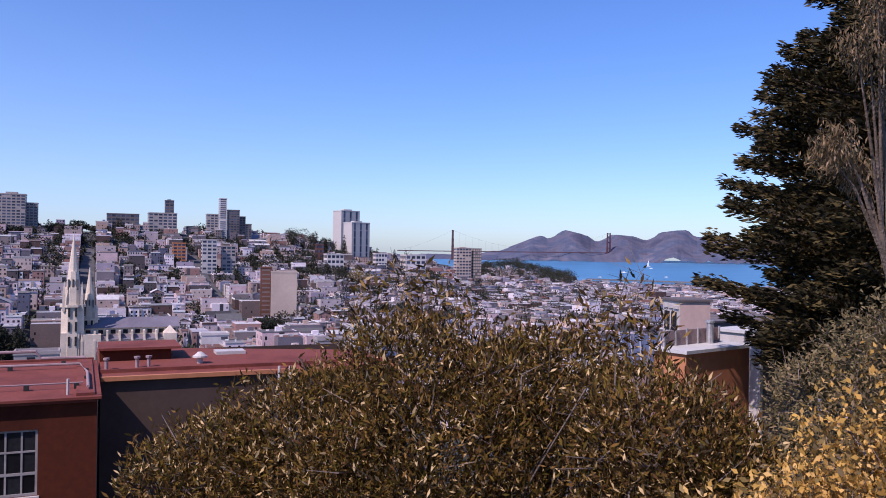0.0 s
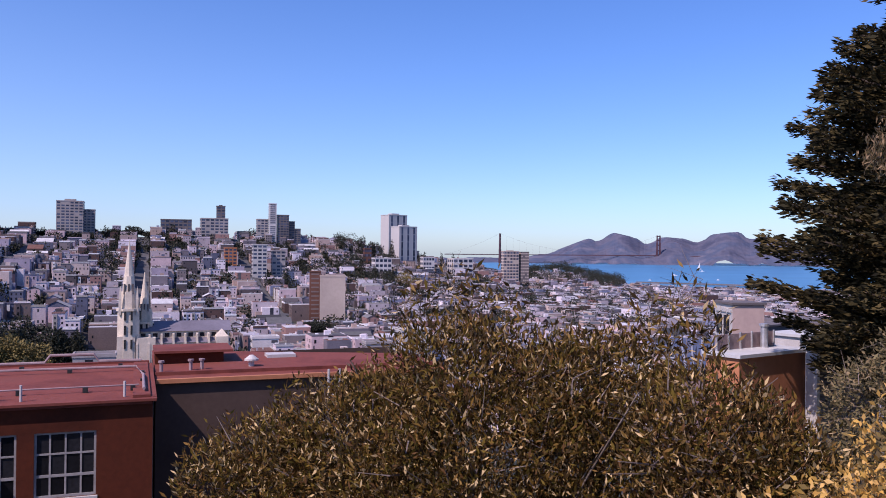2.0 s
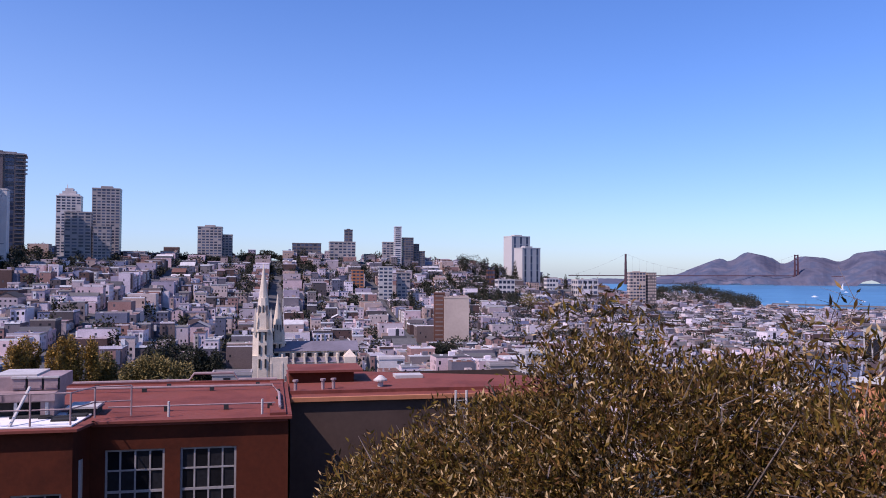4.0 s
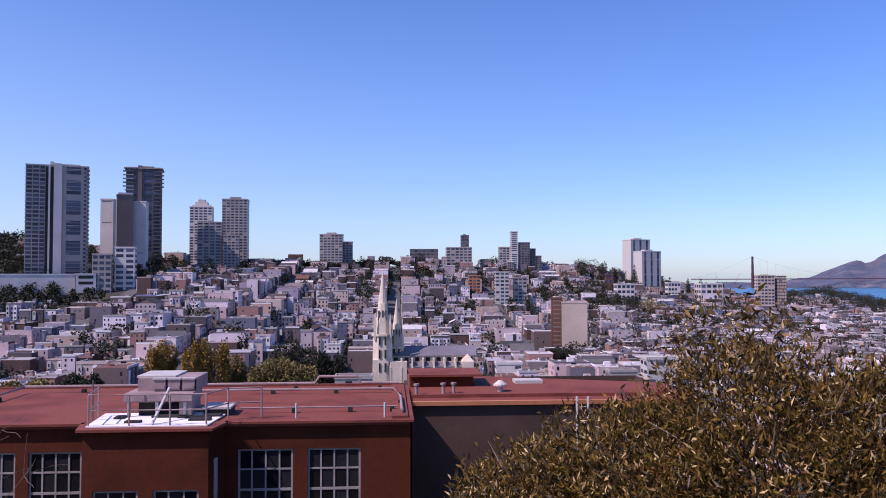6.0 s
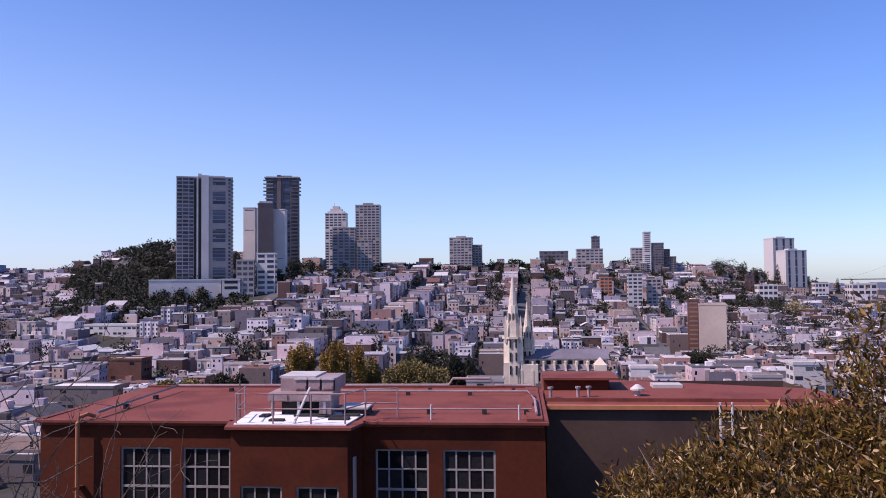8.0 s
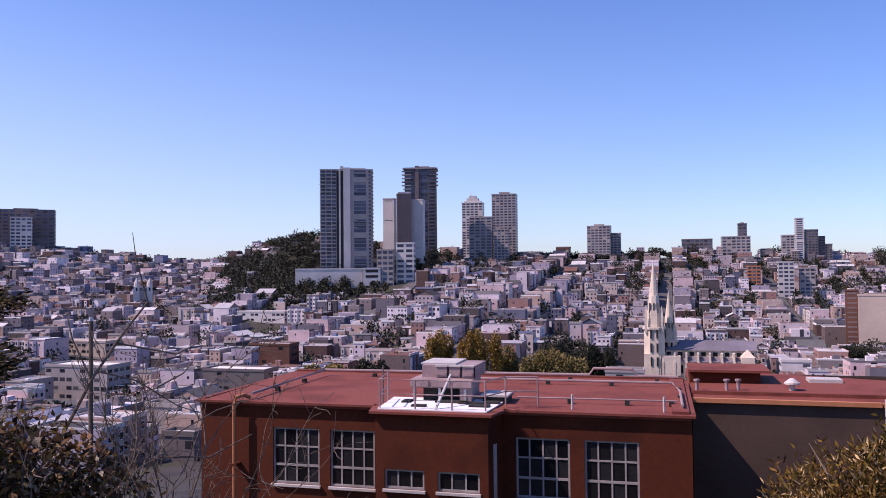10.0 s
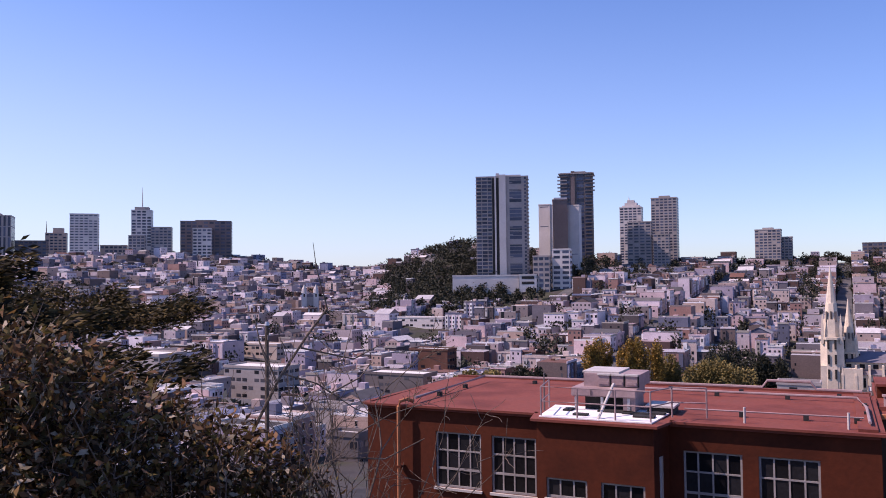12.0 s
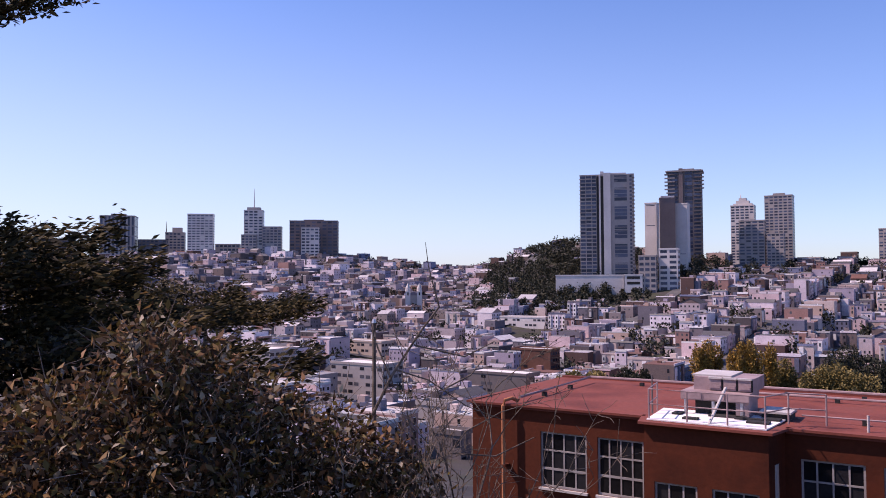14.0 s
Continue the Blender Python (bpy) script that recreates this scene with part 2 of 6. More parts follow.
# ---------------------------------------------------------------- building blocks
class Geo:
    """Vertices and faces gathered for one mesh."""

    def __init__(self):
        self.v, self.f, self.k = [], [], []

    def poly(self, pts, k=0):
        i = len(self.v)
        self.v += [tuple(p) for p in pts]
        self.f.append(tuple(range(i, i + len(pts))))
        self.k.append(k)
        return self

    def box(self, x0, x1, y0, y1, z0, z1, m=None, k=0, bottom=True, top=True):
        i = len(self.v)
        pts = [(x, y, z) for z in (z0, z1) for x, y in ((x0, y0), (x1, y0), (x1, y1), (x0, y1))]
        self.v += [tuple(m @ Vector(p)) for p in pts] if m is not None else pts
        fs = [(0, 1, 5, 4), (1, 2, 6, 5), (2, 3, 7, 6), (3, 0, 4, 7)] + ([(3, 2, 1, 0)] if bottom else []) + ([(4, 5, 6, 7)] if top else [])
        self.f += [tuple(i + a for a in f) for f in fs]
        self.k += [k] * len(fs)
        return self

    def prism(self, ring, z0, z1, k=0):
        n, i = len(ring), len(self.v)
        self.v += [(x, y, z0) for x, y in ring] + [(x, y, z1) for x, y in ring]
        self.f += [(i + a, i + (a + 1) % n, i + n + (a + 1) % n, i + n + a) for a in range(n)]
        self.f += [tuple(i + n + a for a in range(n)), tuple(i + a for a in reversed(range(n)))]
        self.k += [k] * (n + 2)
        return self

    def frustum(self, cx, cy, z0, r0, z1, r1, n=8, k=0, turn=0.0):
        i = len(self.v)
        for z, r in ((z0, r0), (z1, r1)):
            self.v += [(cx + r * math.cos(turn + math.tau * a / n), cy + r * math.sin(turn + math.tau * a / n), z) for a in range(n)]
        self.f += [(i + a, i + (a + 1) % n, i + n + (a + 1) % n, i + n + a) for a in range(n)]
        self.f += [tuple(i + n + a for a in range(n)), tuple(i + a for a in reversed(range(n)))]
        self.k += [k] * (n + 2)
        return self

    def tube(self, pts, radii, n=5, k=0):
        pts = [Vector(p) for p in pts]
        i = len(self.v)
        for j, p in enumerate(pts):
            d = (pts[min(j + 1, len(pts) - 1)] - pts[max(j - 1, 0)]).normalized()
            a = d.orthogonal().normalized()
            b = d.cross(a)
            r = radii[j] if isinstance(radii, (list, tuple)) else radii
            self.v += [tuple(p + r * (math.cos(math.tau * q / n) * a + math.sin(math.tau * q / n) * b)) for q in range(n)]
        for j in range(len(pts) - 1):
            o = i + j * n
            self.f += [(o + q, o + (q + 1) % n, o + n + (q + 1) % n, o + n + q) for q in range(n)]
            self.k += [k] * n
        self.f += [tuple(i + q for q in reversed(range(n))), tuple(i + (len(pts) - 1) * n + q for q in range(n))]
        self.k += [k, k]
        return self

    def mesh(self, name, *mats):
        me = bpy.data.meshes.new(name)
        me.from_pydata(self.v, [], self.f)
        for m in mats:
            me.materials.append(m)
        if len(mats) > 1:
            me.polygons.foreach_set("material_index", self.k)
        me.update()
        return me


def part(name, geo, mat, parent=None, label="", kind="", m=None):
    """One mesh object, under a thing or a part when there is one. geo: a Geo or a finished mesh."""
    me = geo.mesh(name, *(mat if isinstance(mat, tuple) else (mat,))) if isinstance(geo, Geo) else geo
    ob = new(name, me)
    if parent is not None:
        ob.parent = parent
    if m is not None:
        ob.matrix_basis = m
    return tagged(ob, label=label, kind=kind)


def thing(name, label, category, m=None, group="", kind=""):
    ob = new(name)
    ob.empty_display_size = 0.2
    if m is not None:
        ob.matrix_basis = m
    return tagged(ob, label, category, group, kind)


def leaf_mesh(name, mat, pos, dirs, length, width, fold=0.25, seed=1):
    """Leaves as folded diamonds: pos and dirs are n x 3, length and width n long."""
    rng = np.random.default_rng(seed)
    n = len(pos)
    d = dirs / np.maximum(1e-9, np.linalg.norm(dirs, axis=1))[:, None]
    s = np.cross(d, rng.normal(size=(n, 3)))
    s /= np.maximum(1e-9, np.linalg.norm(s, axis=1))[:, None]
    up = np.cross(s, d)
    L, W = np.asarray(length)[:, None], np.asarray(width)[:, None]
    mid = pos + 0.45 * L * d
    v = np.stack([pos, mid + 0.5 * W * s + fold * W * up, pos + L * d, mid - 0.5 * W * s + fold * W * up], 1).reshape(-1, 3)
    me = bpy.data.meshes.new(name)
    me.vertices.add(4 * n)
    me.vertices.foreach_set("co", v.ravel())
    me.loops.add(4 * n)
    me.loops.foreach_set("vertex_index", np.arange(4 * n))
    me.polygons.add(n)
    me.polygons.foreach_set("loop_start", np.arange(0, 4 * n, 4))
    me.polygons.foreach_set("loop_total", np.full(n, 4))
    me.update(calc_edges=True)
    me.materials.append(mat)
    return me


def polar(az, r, el=None, z=None):
    """A place r metres off, az degrees to the left of +y; its height by the angle el or by z."""
    a = radians(az)
    return Vector((-r * math.sin(a), r * math.cos(a), r * math.tan(radians(el)) if z is None else z))


# ---------------------------------------------------------------- the lie of the land
SEA = -83.0
NEAR_R = [0, 2.5, 4, 7, 12, 20, 45, 80, 150, 250, 380, 500]
NEAR_Z = [-1.6, -1.7, -2.6, -4.6, -9.0, -13.0, -17.0, -24, -37, -48, -56, -59]
LAND_AZ = [-4, 0, 5, 10, 15, 20, 25, 30, 35, 40, 45, 48, 50, 53, 55, 58, 61, 64, 68, 75, 81, 92]
CREST_EL = [-1.75, -1.35, -0.55, 0.4, 0.7, 0.85, 0.85, 0.7, 0.8, 1.2, 1.9, 2.3, 1.95, 1.0, 0.55, 0.65, 1.1, 1.5, 1.6, 1.5, 1.1, 1.7]
CREST_R = [1700, 1500, 1300, 1150, 1080, 1050, 1050, 1000, 950, 880, 860, 880, 900, 1050, 1250, 1250, 1250, 1220, 1200, 1150, 1120, 1100]
VALLEY_R = [700, 680, 640, 580, 520, 480, 430, 370, 320, 320, 340, 360, 380, 400, 420, 420, 420, 420, 420, 420, 400, 400]
BEND = [1.6, 1.7, 1.8, 1.8, 1.8, 1.6, 1.35, 1.1, 1.0, 1.3, 2.2, 2.3, 2.1, 1.2, 1.3, 1.4, 1.4, 1.4, 1.4, 1.4, 1.4, 1.4]


def shore(az):
    return float(np.interp(az, [-60, -20, -12, -9, -6, -3, 0, 6], [1700, 1880, 2080, 2200, 2450, 2900, 3300, 4900]))


def sea_level(r):
    t = min(1.0, max(0.0, (r - 2000) / 2900))
    return SEA + 38.0 * t


def land(x, y):
    r, az = math.hypot(x, y), math.degrees(math.atan2(-x, y))
    near = float(np.interp(r, NEAR_R, NEAR_Z))
    if az > 105 or az < -62:                                     # the hilltop behind the eye
        back = float(np.interp(r, [0, 60, 150, 400, 900, 4900], [-1.6, -3, -14, -55, -76, -80]))
        edge = min(1.0, (az - 105) / 20 if az > 105 else (-62 - az) / 20)
        z = near + (back - near) * edge
        return z if r < 500 else min(z, -59) if edge < 1 else back
    a = min(92.0, max(-4.0, az))
    rc, rv, el, e = (float(np.interp(a, LAND_AZ, q)) for q in (CREST_R, VALLEY_R, CREST_EL, BEND))
    zv, zc = float(np.interp(rv, NEAR_R, NEAR_Z)), rc * math.tan(radians(el))
    if r <= rv:
        hill = near
    elif r <= rc:
        hill = zv + (zc - zv) * ((r - rv) / (rc - rv)) ** e
    else:
        hill = max(zc - (r - rc) * 0.12, -60.0)
    flat = float(np.interp(r, [0, 500, 1100, shore(az) - 60, shore(az), shore(az) + 60, 4950], [0, -59, -72, -79, -82, -90, -92])) if r > 500 else near
    flat += 34 * math.exp(-((r - 1900) / 260) ** 2 - ((az + 4.5) / 3.6) ** 2) if az < 6 else 0
    w = min(1.0, max(0.0, (az + 4) / 5.0))
    w = w * w * (3 - 2 * w)
    return flat + (hill - flat) * w


GRID = radians(23.2)                                             # the streets' way up the hill
GU, GV = Vector((-math.sin(GRID), math.cos(GRID), 0)), Vector((math.cos(GRID), math.sin(GRID), 0))


def ground_sheet():
    g = Geo()
    radii = [0.0] + [1.2 * 1.085 ** i for i in range(103)]
    radii = [r for r in radii if r < 4900] + [4930]
    azs = [-180 + 4 * i for i in range(29)] + [-64 + 1.25 * i for i in range(137)] + [108 + 4 * i for i in range(19)]
    azs = sorted(set(a for a in azs if a < 180))
    n = len(azs)
    for r in radii:
        for a in azs:
            p = polar(a, r, z=0)
            g.v.append((p.x, p.y, land(p.x, p.y) + (0.15 * noise.noise(p * 0.7) if 3 < r < 60 else 0)))
    for i in range(len(radii) - 1):
        for j in range(n):
            b = (j + 1) % n
            g.f.append((i * n + j, i * n + b, (i + 1) * n + b, (i + 1) * n + j))
            g.k.append(0 if radii[i] > 60 else 1)
    me = g.mesh("ground", M["ground"], M["soil"])
    me.flip_normals()
    ob = new("ground", me)
    tagged(ob, "hillside falling to a built-up valley and rising to ridges", "ground", kind="structure")
    w = Geo()
    wr = [1500 + 50 * i for i in range(69)]
    wa = [-75 + 1.5 * i for i in range(64)]
    for r in wr:
        for a in wa:
            p = polar(a, r, z=sea_level(r))
            w.v.append(tuple(p))
    for i in range(len(wr) - 1):
        for j in range(len(wa) - 1):
            w.f.append((i * 64 + j, (i + 1) * 64 + j, (i + 1) * 64 + j + 1, i * 64 + j + 1))
            w.k.append(0)
    me = w.mesh("water", M["water"])
    me.flip_normals()
    tagged(new("water", me), "blue bay water with small ripples", "water", kind="structure")


ground_sheet()


def headlands():
    azs = [-60, -40, -30, -26, -24, -21.7, -19.6, -17.8, -16.6, -14.9, -13.4, -11.9, -10.4, -8.5, -6.9, -5.4, -3.8, -2.5, 0, 4]
    els = [1.0, 0.9, 0.6, 0.35, 0.3, 0.39, 0.92, 1.39, 1.57, 1.37, 1.05, 1.18, 1.01, 1.46, 1.16, 0.55, 0.06, -0.25, -0.3, -0.35]
    g = Geo()
    rows, cols = 12, 257
    for i in range(rows):
        t = i / (rows - 1)
        for j in range(cols):
            az = -60 + 64 * j / (cols - 1)
            r = 4350 + 500 * t
            top = 4850 * math.tan(radians(float(np.interp(az, azs, els))))
            base = sea_level(4350) - 6
            q = noise.fractal(Vector((az * 0.55, t * 1.6, 0.3)), 1.0, 2.0, 4)
            rise = min(1.0, max(0.0, t * (1.05 + 0.25 * math.sin(az * 1.9)) + 0.16 * q * (1 - t)))
            z = base + (top - base) * rise ** 0.85 + (6 * noise.fractal(Vector((az * 2.5, 3, 1)), 1.0, 2.0, 3) if i == rows - 1 else 0)
            g.v.append(tuple(polar(az, r, z=z)))
    for i in range(rows - 1):
        for j in range(cols - 1):
            a = i * cols + j
            g.f.append((a, a + cols, a + cols + 1, a + 1))
            g.k.append(0)
    # the hills' colour carries the haze of the distance
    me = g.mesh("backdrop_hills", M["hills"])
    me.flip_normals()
    tagged(new("backdrop_hills", me), "bare headlands across the water, tinted violet by painted haze", "hills", kind="structure")


headlands()


# ---------------------------------------------------------------- the red school
SA = radians(23.83)
SCHOOL = Matrix.Rotation(SA, 4, "Z") @ Matrix.Translation((0, 28.3, 0))    # x along the front, y into the building
EAVE, BASE = -4.94, -16.5


def wall_with_holes(g, x0, x1, z0, z1, y, holes, depth, k=0):
    """The outer face of a wall in the plane y, with the reveals of its openings (x0, x1, z0, z1)."""
    xs = sorted({x0, x1, *[h[0] for h in holes], *[h[1] for h in holes]})
    zs = sorted({z0, z1, *[h[2] for h in holes], *[h[3] for h in holes]})
    for a, b in zip(xs, xs[1:]):
        for c, d in zip(zs, zs[1:]):
            if not any(h[0] <= a and b <= h[1] and h[2] <= c and d <= h[3] for h in holes):
                g.poly([(a, y, c), (b, y, c), (b, y, d), (a, y, d)], k)
    for a, b, c, d in holes:
        e = y + depth
        g.poly([(a, y, c), (a, e, c), (b, e, c), (b, y, c)], k)
        g.poly([(a, y, d), (b, y, d), (b, e, d), (a, e, d)], k)
        g.poly([(a, y, c), (a, y, d), (a, e, d), (a, e, c)], k)
        g.poly([(b, y, c), (b, e, c), (b, e, d), (b, y, d)], k)


def sash_window(parent, x, z, w, h, y, cols, rows, thick=0.055):
    """A white many-paned window with its lower left corner at x, z in a wall at y."""
    win = part("window", Geo().box(x - 0.05, x + w + 0.05, y - 0.10, y + 0.10, z - 0.09, z - 0.003), M["white"], parent, "white-painted window with small panes")
    f = Geo()
    yy = y + 0.06
    f.box(x, x + 0.07, yy, yy + 0.07, z, z + h).box(x + w - 0.07, x + w, yy, yy + 0.07, z, z + h)
    f.box(x + 0.07, x + w - 0.07, yy, yy + 0.07, z, z + 0.08).box(x + 0.07, x + w - 0.07, yy, yy + 0.07, z + h - 0.07, z + h)
    for i in range(1, cols):
        c = x + w * i / cols
        f.box(c - thick / 2, c + thick / 2, yy + 0.01, yy + 0.06, z + 0.08, z + h - 0.07)
    for i in range(1, rows):
        c = z + h * i / rows
        t = thick * (1.5 if i == rows // 2 else 1)
        f.box(x + 0.07, x + w - 0.07, yy + 0.005, yy + 0.058, c - t / 2, c + t / 2)
    part("window_frame", f, M["sash"], win, "white muntins, paint a little worn")
    for i in range(cols):
        for j in range(rows):
            tilt = 0.004 * ((i * 7 + j * 3) % 5 - 2)
            a, b, c, d = x + w * i / cols, x + w * (i + 1) / cols, z + h * j / rows, z + h * (j + 1) / rows
            part("pane", Geo().poly([(a, yy + 0.035, c), (b, yy + 0.035 + tilt, c), (b, yy + 0.035 + tilt, d), (a, yy + 0.035, d)]), M["pane"], win)
    if cols == 4:
        for c in range(2):                                       # half-drawn blinds behind the glass
            part("blind", Geo().box(x + 0.1 + c * w / 2, x + w / 2 - 0.1 + c * w / 2, yy + 0.10, yy + 0.11, z + h * (0.45 + 0.2 * c), z + h - 0.05), M["concrete_dark"], win)
    return win


def school():
    t = thing("school_building", "red stucco school with a flat red roof and white windows", "building", SCHOOL)
    L, R, D = -17.4, 0.52, 8.6
    H = 2.06
    zb = -7.83
    bays = [(-14.42, 1.86), (-12.14, 1.72), (-5.29, 1.84), (-2.96, 1.79)]
    small = [(-9.66, 1.42), (-7.77, 1.45)]
    low = zb - 3.7
    g = Geo()
    holes = [(x, x + w, z, z + H) for x, w in bays for z in (zb, low)]
    wall_with_holes(g, L, -10.25, BASE, EAVE, 0, [h for h in holes if h[0] < -10.25], 0.25)
    wall_with_holes(g, -5.75, R, BASE, EAVE, 0, [h for h in holes if h[0] > -5.75], 0.25)
    g.poly([(R, 0, BASE), (R, D, BASE), (R, D, EAVE), (R, 0, EAVE)]).poly([(L, D, BASE), (L, 0, BASE), (L, 0, EAVE), (L, D, EAVE)]).poly([(R, D, BASE), (L, D, BASE), (L, D, EAVE), (R, D, EAVE)])
    g.box(L + 0.02, R - 0.02, 0.3, 0.34, BASE, EAVE - 0.1)
    part("wall", g, M["school"], t, "rust-red stucco wall")
    b = Geo()                                                    # the projecting stair bay
    wall_with_holes(b, -9.98, -6.02, BASE, EAVE, -1.15, [(x, x + w, -7.47, -6.80) for x, w in small], 0.2)
    b.poly([(-6.02, -1.15, BASE), (-5.75, 0, BASE), (-5.75, 0, EAVE), (-6.02, -1.15, EAVE)]).poly([(-10.25, 0, BASE), (-9.98, -1.15, BASE), (-9.98, -1.15, EAVE), (-10.25, 0, EAVE)])
    b.box(-9.9, -6.1, -0.9, -0.86, BASE, EAVE - 0.1)
    part("stair_bay", b, M["school"], t, "projecting stucco bay")
    for x, w in bays:
        for z in (zb, low):
            sash_window(t, x, z, w, H, 0, 4, 3)
    for x, w in small:
        sash_window(t, x, -7.47, w, 0.67, -1.15, 3, 1)
    part("narrow_window", Geo().box(-5.93, -5.86, -0.75, -0.35, -7.9, -5.9), M["white"], t)
    r = Geo()                                                    # roof skin with a soft overhanging edge
    r.poly([(L, 0, EAVE + 0.10), (-10.25, 0, EAVE + 0.10), (-10.25, 0.02, EAVE + 0.10), (-5.75, 0.02, EAVE + 0.10), (-5.75, 0, EAVE + 0.10), (R, 0, EAVE + 0.10), (R, D, EAVE + 0.16), (L, D, EAVE + 0.16)])
    part("roof", r, M["red_roof"], t, "flat brick-red roof membrane, slightly stained")
    e = Geo()
    e.box(L - 0.16, -10.3, -0.2, 0.06, EAVE + 0.045, EAVE + 0.125).box(-5.7, R + 0.12, -0.2, 0.06, EAVE + 0.045, EAVE + 0.125)
    e.box(L - 0.16, L + 0.06, 0.06, D, EAVE - 0.02, EAVE + 0.14).box(R - 0.06, R + 0.12, 0.06, D, EAVE - 0.02, EAVE + 0.14)
    e.box(L, R, D - 0.1, D + 0.12, EAVE - 0.05, EAVE + 0.24)
    e.box(L + 0.02, -10.3, -0.08, 0.02, EAVE - 0.06, EAVE + 0.045).box(-5.7, R - 0.02, -0.08, 0.02, EAVE - 0.06, EAVE + 0.045)
    part("roof_edge", e, M["red_roof"], t, "red roof edging")
    part("end_curb", Geo().prism([(R - 0.62, 0.1), (R - 0.07, 0.1), (R - 0.07, D - 0.15), (R - 0.62, D - 0.15)], EAVE + 0.115, EAVE + 0.21), M["red_roof"], t, "low red curb along the roof's end")
    be = Geo().prism([(-10.45, 0.06), (-10.14, -1.36), (-5.86, -1.36), (-5.55, 0.06)], EAVE + 0.04, EAVE + 0.125)
    part("bay_roof_edge", be, M["red_roof"], t)
    part("roof_deck", Geo().prism([(-10.2, 1.6), (-9.95, -1.0), (-6.1, -1.0), (-5.9, 1.6)], EAVE + 0.134, EAVE + 0.175), M["trim_far"], t, "white roof deck over the bay")
    d = Geo().tube([(-15.86, -0.28, BASE), (-15.86, -0.28, EAVE + 0.05), (-15.8, -0.26, EAVE + 0.26), (-15.62, 0.0, EAVE + 0.32), (-15.5, 0.25, EAVE + 0.2)], 0.075, 8)
    part("drain_pipe", d, M["orange"], t, "painted drain pipe over the eave")
    for z in (-7.2, -9.5, -12):
        part("pipe_clamp", Geo().box(-15.98, -15.74, -0.36, -0.01, z, z + 0.08), M["school"], t)
    # pipes along the roof
    pz = EAVE + 0.42
    p = Geo().tube([(-15.5, 0.4, pz - 0.1), (-15.4, 7.2, pz), (-3.4, 7.5, pz), (-3.2, 7.5, pz + 0.28), (-1.6, 7.5, pz + 0.28), (-1.4, 7.5, pz), (0.2, 7.4, pz)], 0.06, 7)
    part("roof_pipe", p, M["pale"], t, "pale pipe run along the roof")
    part("roof_pipe", Geo().tube([(-10.3, 6.3, pz - 0.1), (0.0, 6.3, pz - 0.1), (0.25, 4.0, pz - 0.1), (0.25, 0.7, pz - 0.1)], 0.05, 7), M["pale"], t, "pale pipe run along the roof")
    part("roof_pipe", Geo().tube([(-5.5, 1.6, EAVE + 0.3), (0.1, 1.7, EAVE + 0.3)], 0.03, 6), M["pale"], t)
    for k, (x, y) in enumerate([(-15.45, 2.5), (-15.42, 5), (-13, 7.3), (-10, 7.4), (-7, 7.45), (-4.2, 7.5), (-0.6, 7.45), (-3.6, 1.65), (-1.6, 1.68), (-0.1, 1.7), (0.22, 3.2), (0.22, 5.2), (-5, 6.3), (-2.4, 6.3)]):
        part("pipe_block", Geo().box(x - 0.08, x + 0.08, y - 0.1, y + 0.1, EAVE + 0.12, EAVE + 0.29), M["black"], t)
    for x in (-3.4, -0.35):
        part("vent_pipe", Geo().frustum(x, 0.5, EAVE + 0.1, 0.04, EAVE + 0.62, 0.04, 8), M["white"], t, "small white vent pipe")
    # guard rail round the deck
    zr = EAVE + 0.17
    posts = [(-10.2, 0.9), (-9.9, -0.9), (-8.6, -0.95), (-7.3, -0.95), (-6.15, -0.9), (-5.7, 0.4), (-4.6, 0.6)]
    for x, y in posts:
        part("rail_post", Geo().frustum(x, y, zr, 0.03, zr + 1.0, 0.03, 6), M["pale"], t)
    for h in (0.5, 1.0):
        part("rail", Geo().tube([(x, y, zr + h) for x, y in posts], 0.024, 6), M["pale"], t, "pale pipe guard rail")
    # flat black boxes for deck clutter and the plant housing's shadow
    for x, y, a, b in ((-8.3, 0.5, 1.2, 0.5), (-6.5, 0.6, 0.5, 0.4), (-8.9, -0.5, 0.5, 0.3), (-6.9, -0.2, 0.7, 0.4), (-7.4, 0.35, 0.9, 0.3), (-9.5, 0.3, 0.3, 0.5)):
        part("dark_mat", Geo().box(x, x + a, y, y + b, EAVE + 0.18, EAVE + 0.24), M["black"], t)
    part("rail_brace", Geo().tube([(-7.9, -0.9, zr), (-7.65, 0.3, zr + 1.05)], 0.05, 6), M["white"], t)
    part("antenna_pole", Geo().frustum(-10.15, 0.2, zr, 0.035, zr + 1.35, 0.025, 6), M["concrete_dark"], t)
    # the plant box behind the rail
    h = thing("roof_plant_housing", "pale pink metal plant housing on the red roof", "roof equipment", SCHOOL)
    z = EAVE + 0.17
    part("lower_housing", Geo().box(-9.3, -7.0, 0.75, 2.3, z + 0.5, z + 0.80), M["pale"], h)
    # black box filling the gap under the housing, its shade made solid
    part("plinth", Geo().box(-8.9, -7.3, 1.1, 2.1, EAVE + 0.13, z + 0.5), M["black"], h)
    part("side_duct", Geo().box(-7.45, -7.03, 0.8, 2.2, EAVE + 0.18, z + 0.498), M["pale"], h)
    part("upper_housing", Geo().box(-9.0, -6.98, 1.3, 3.1, z + 0.80, z + 1.26), M["pale"], h)
    part("top_hood", Geo().box(-9.1, -7.75, 1.5, 3.2, z + 1.26, z + 1.32), M["white"], h, "white flat hood")
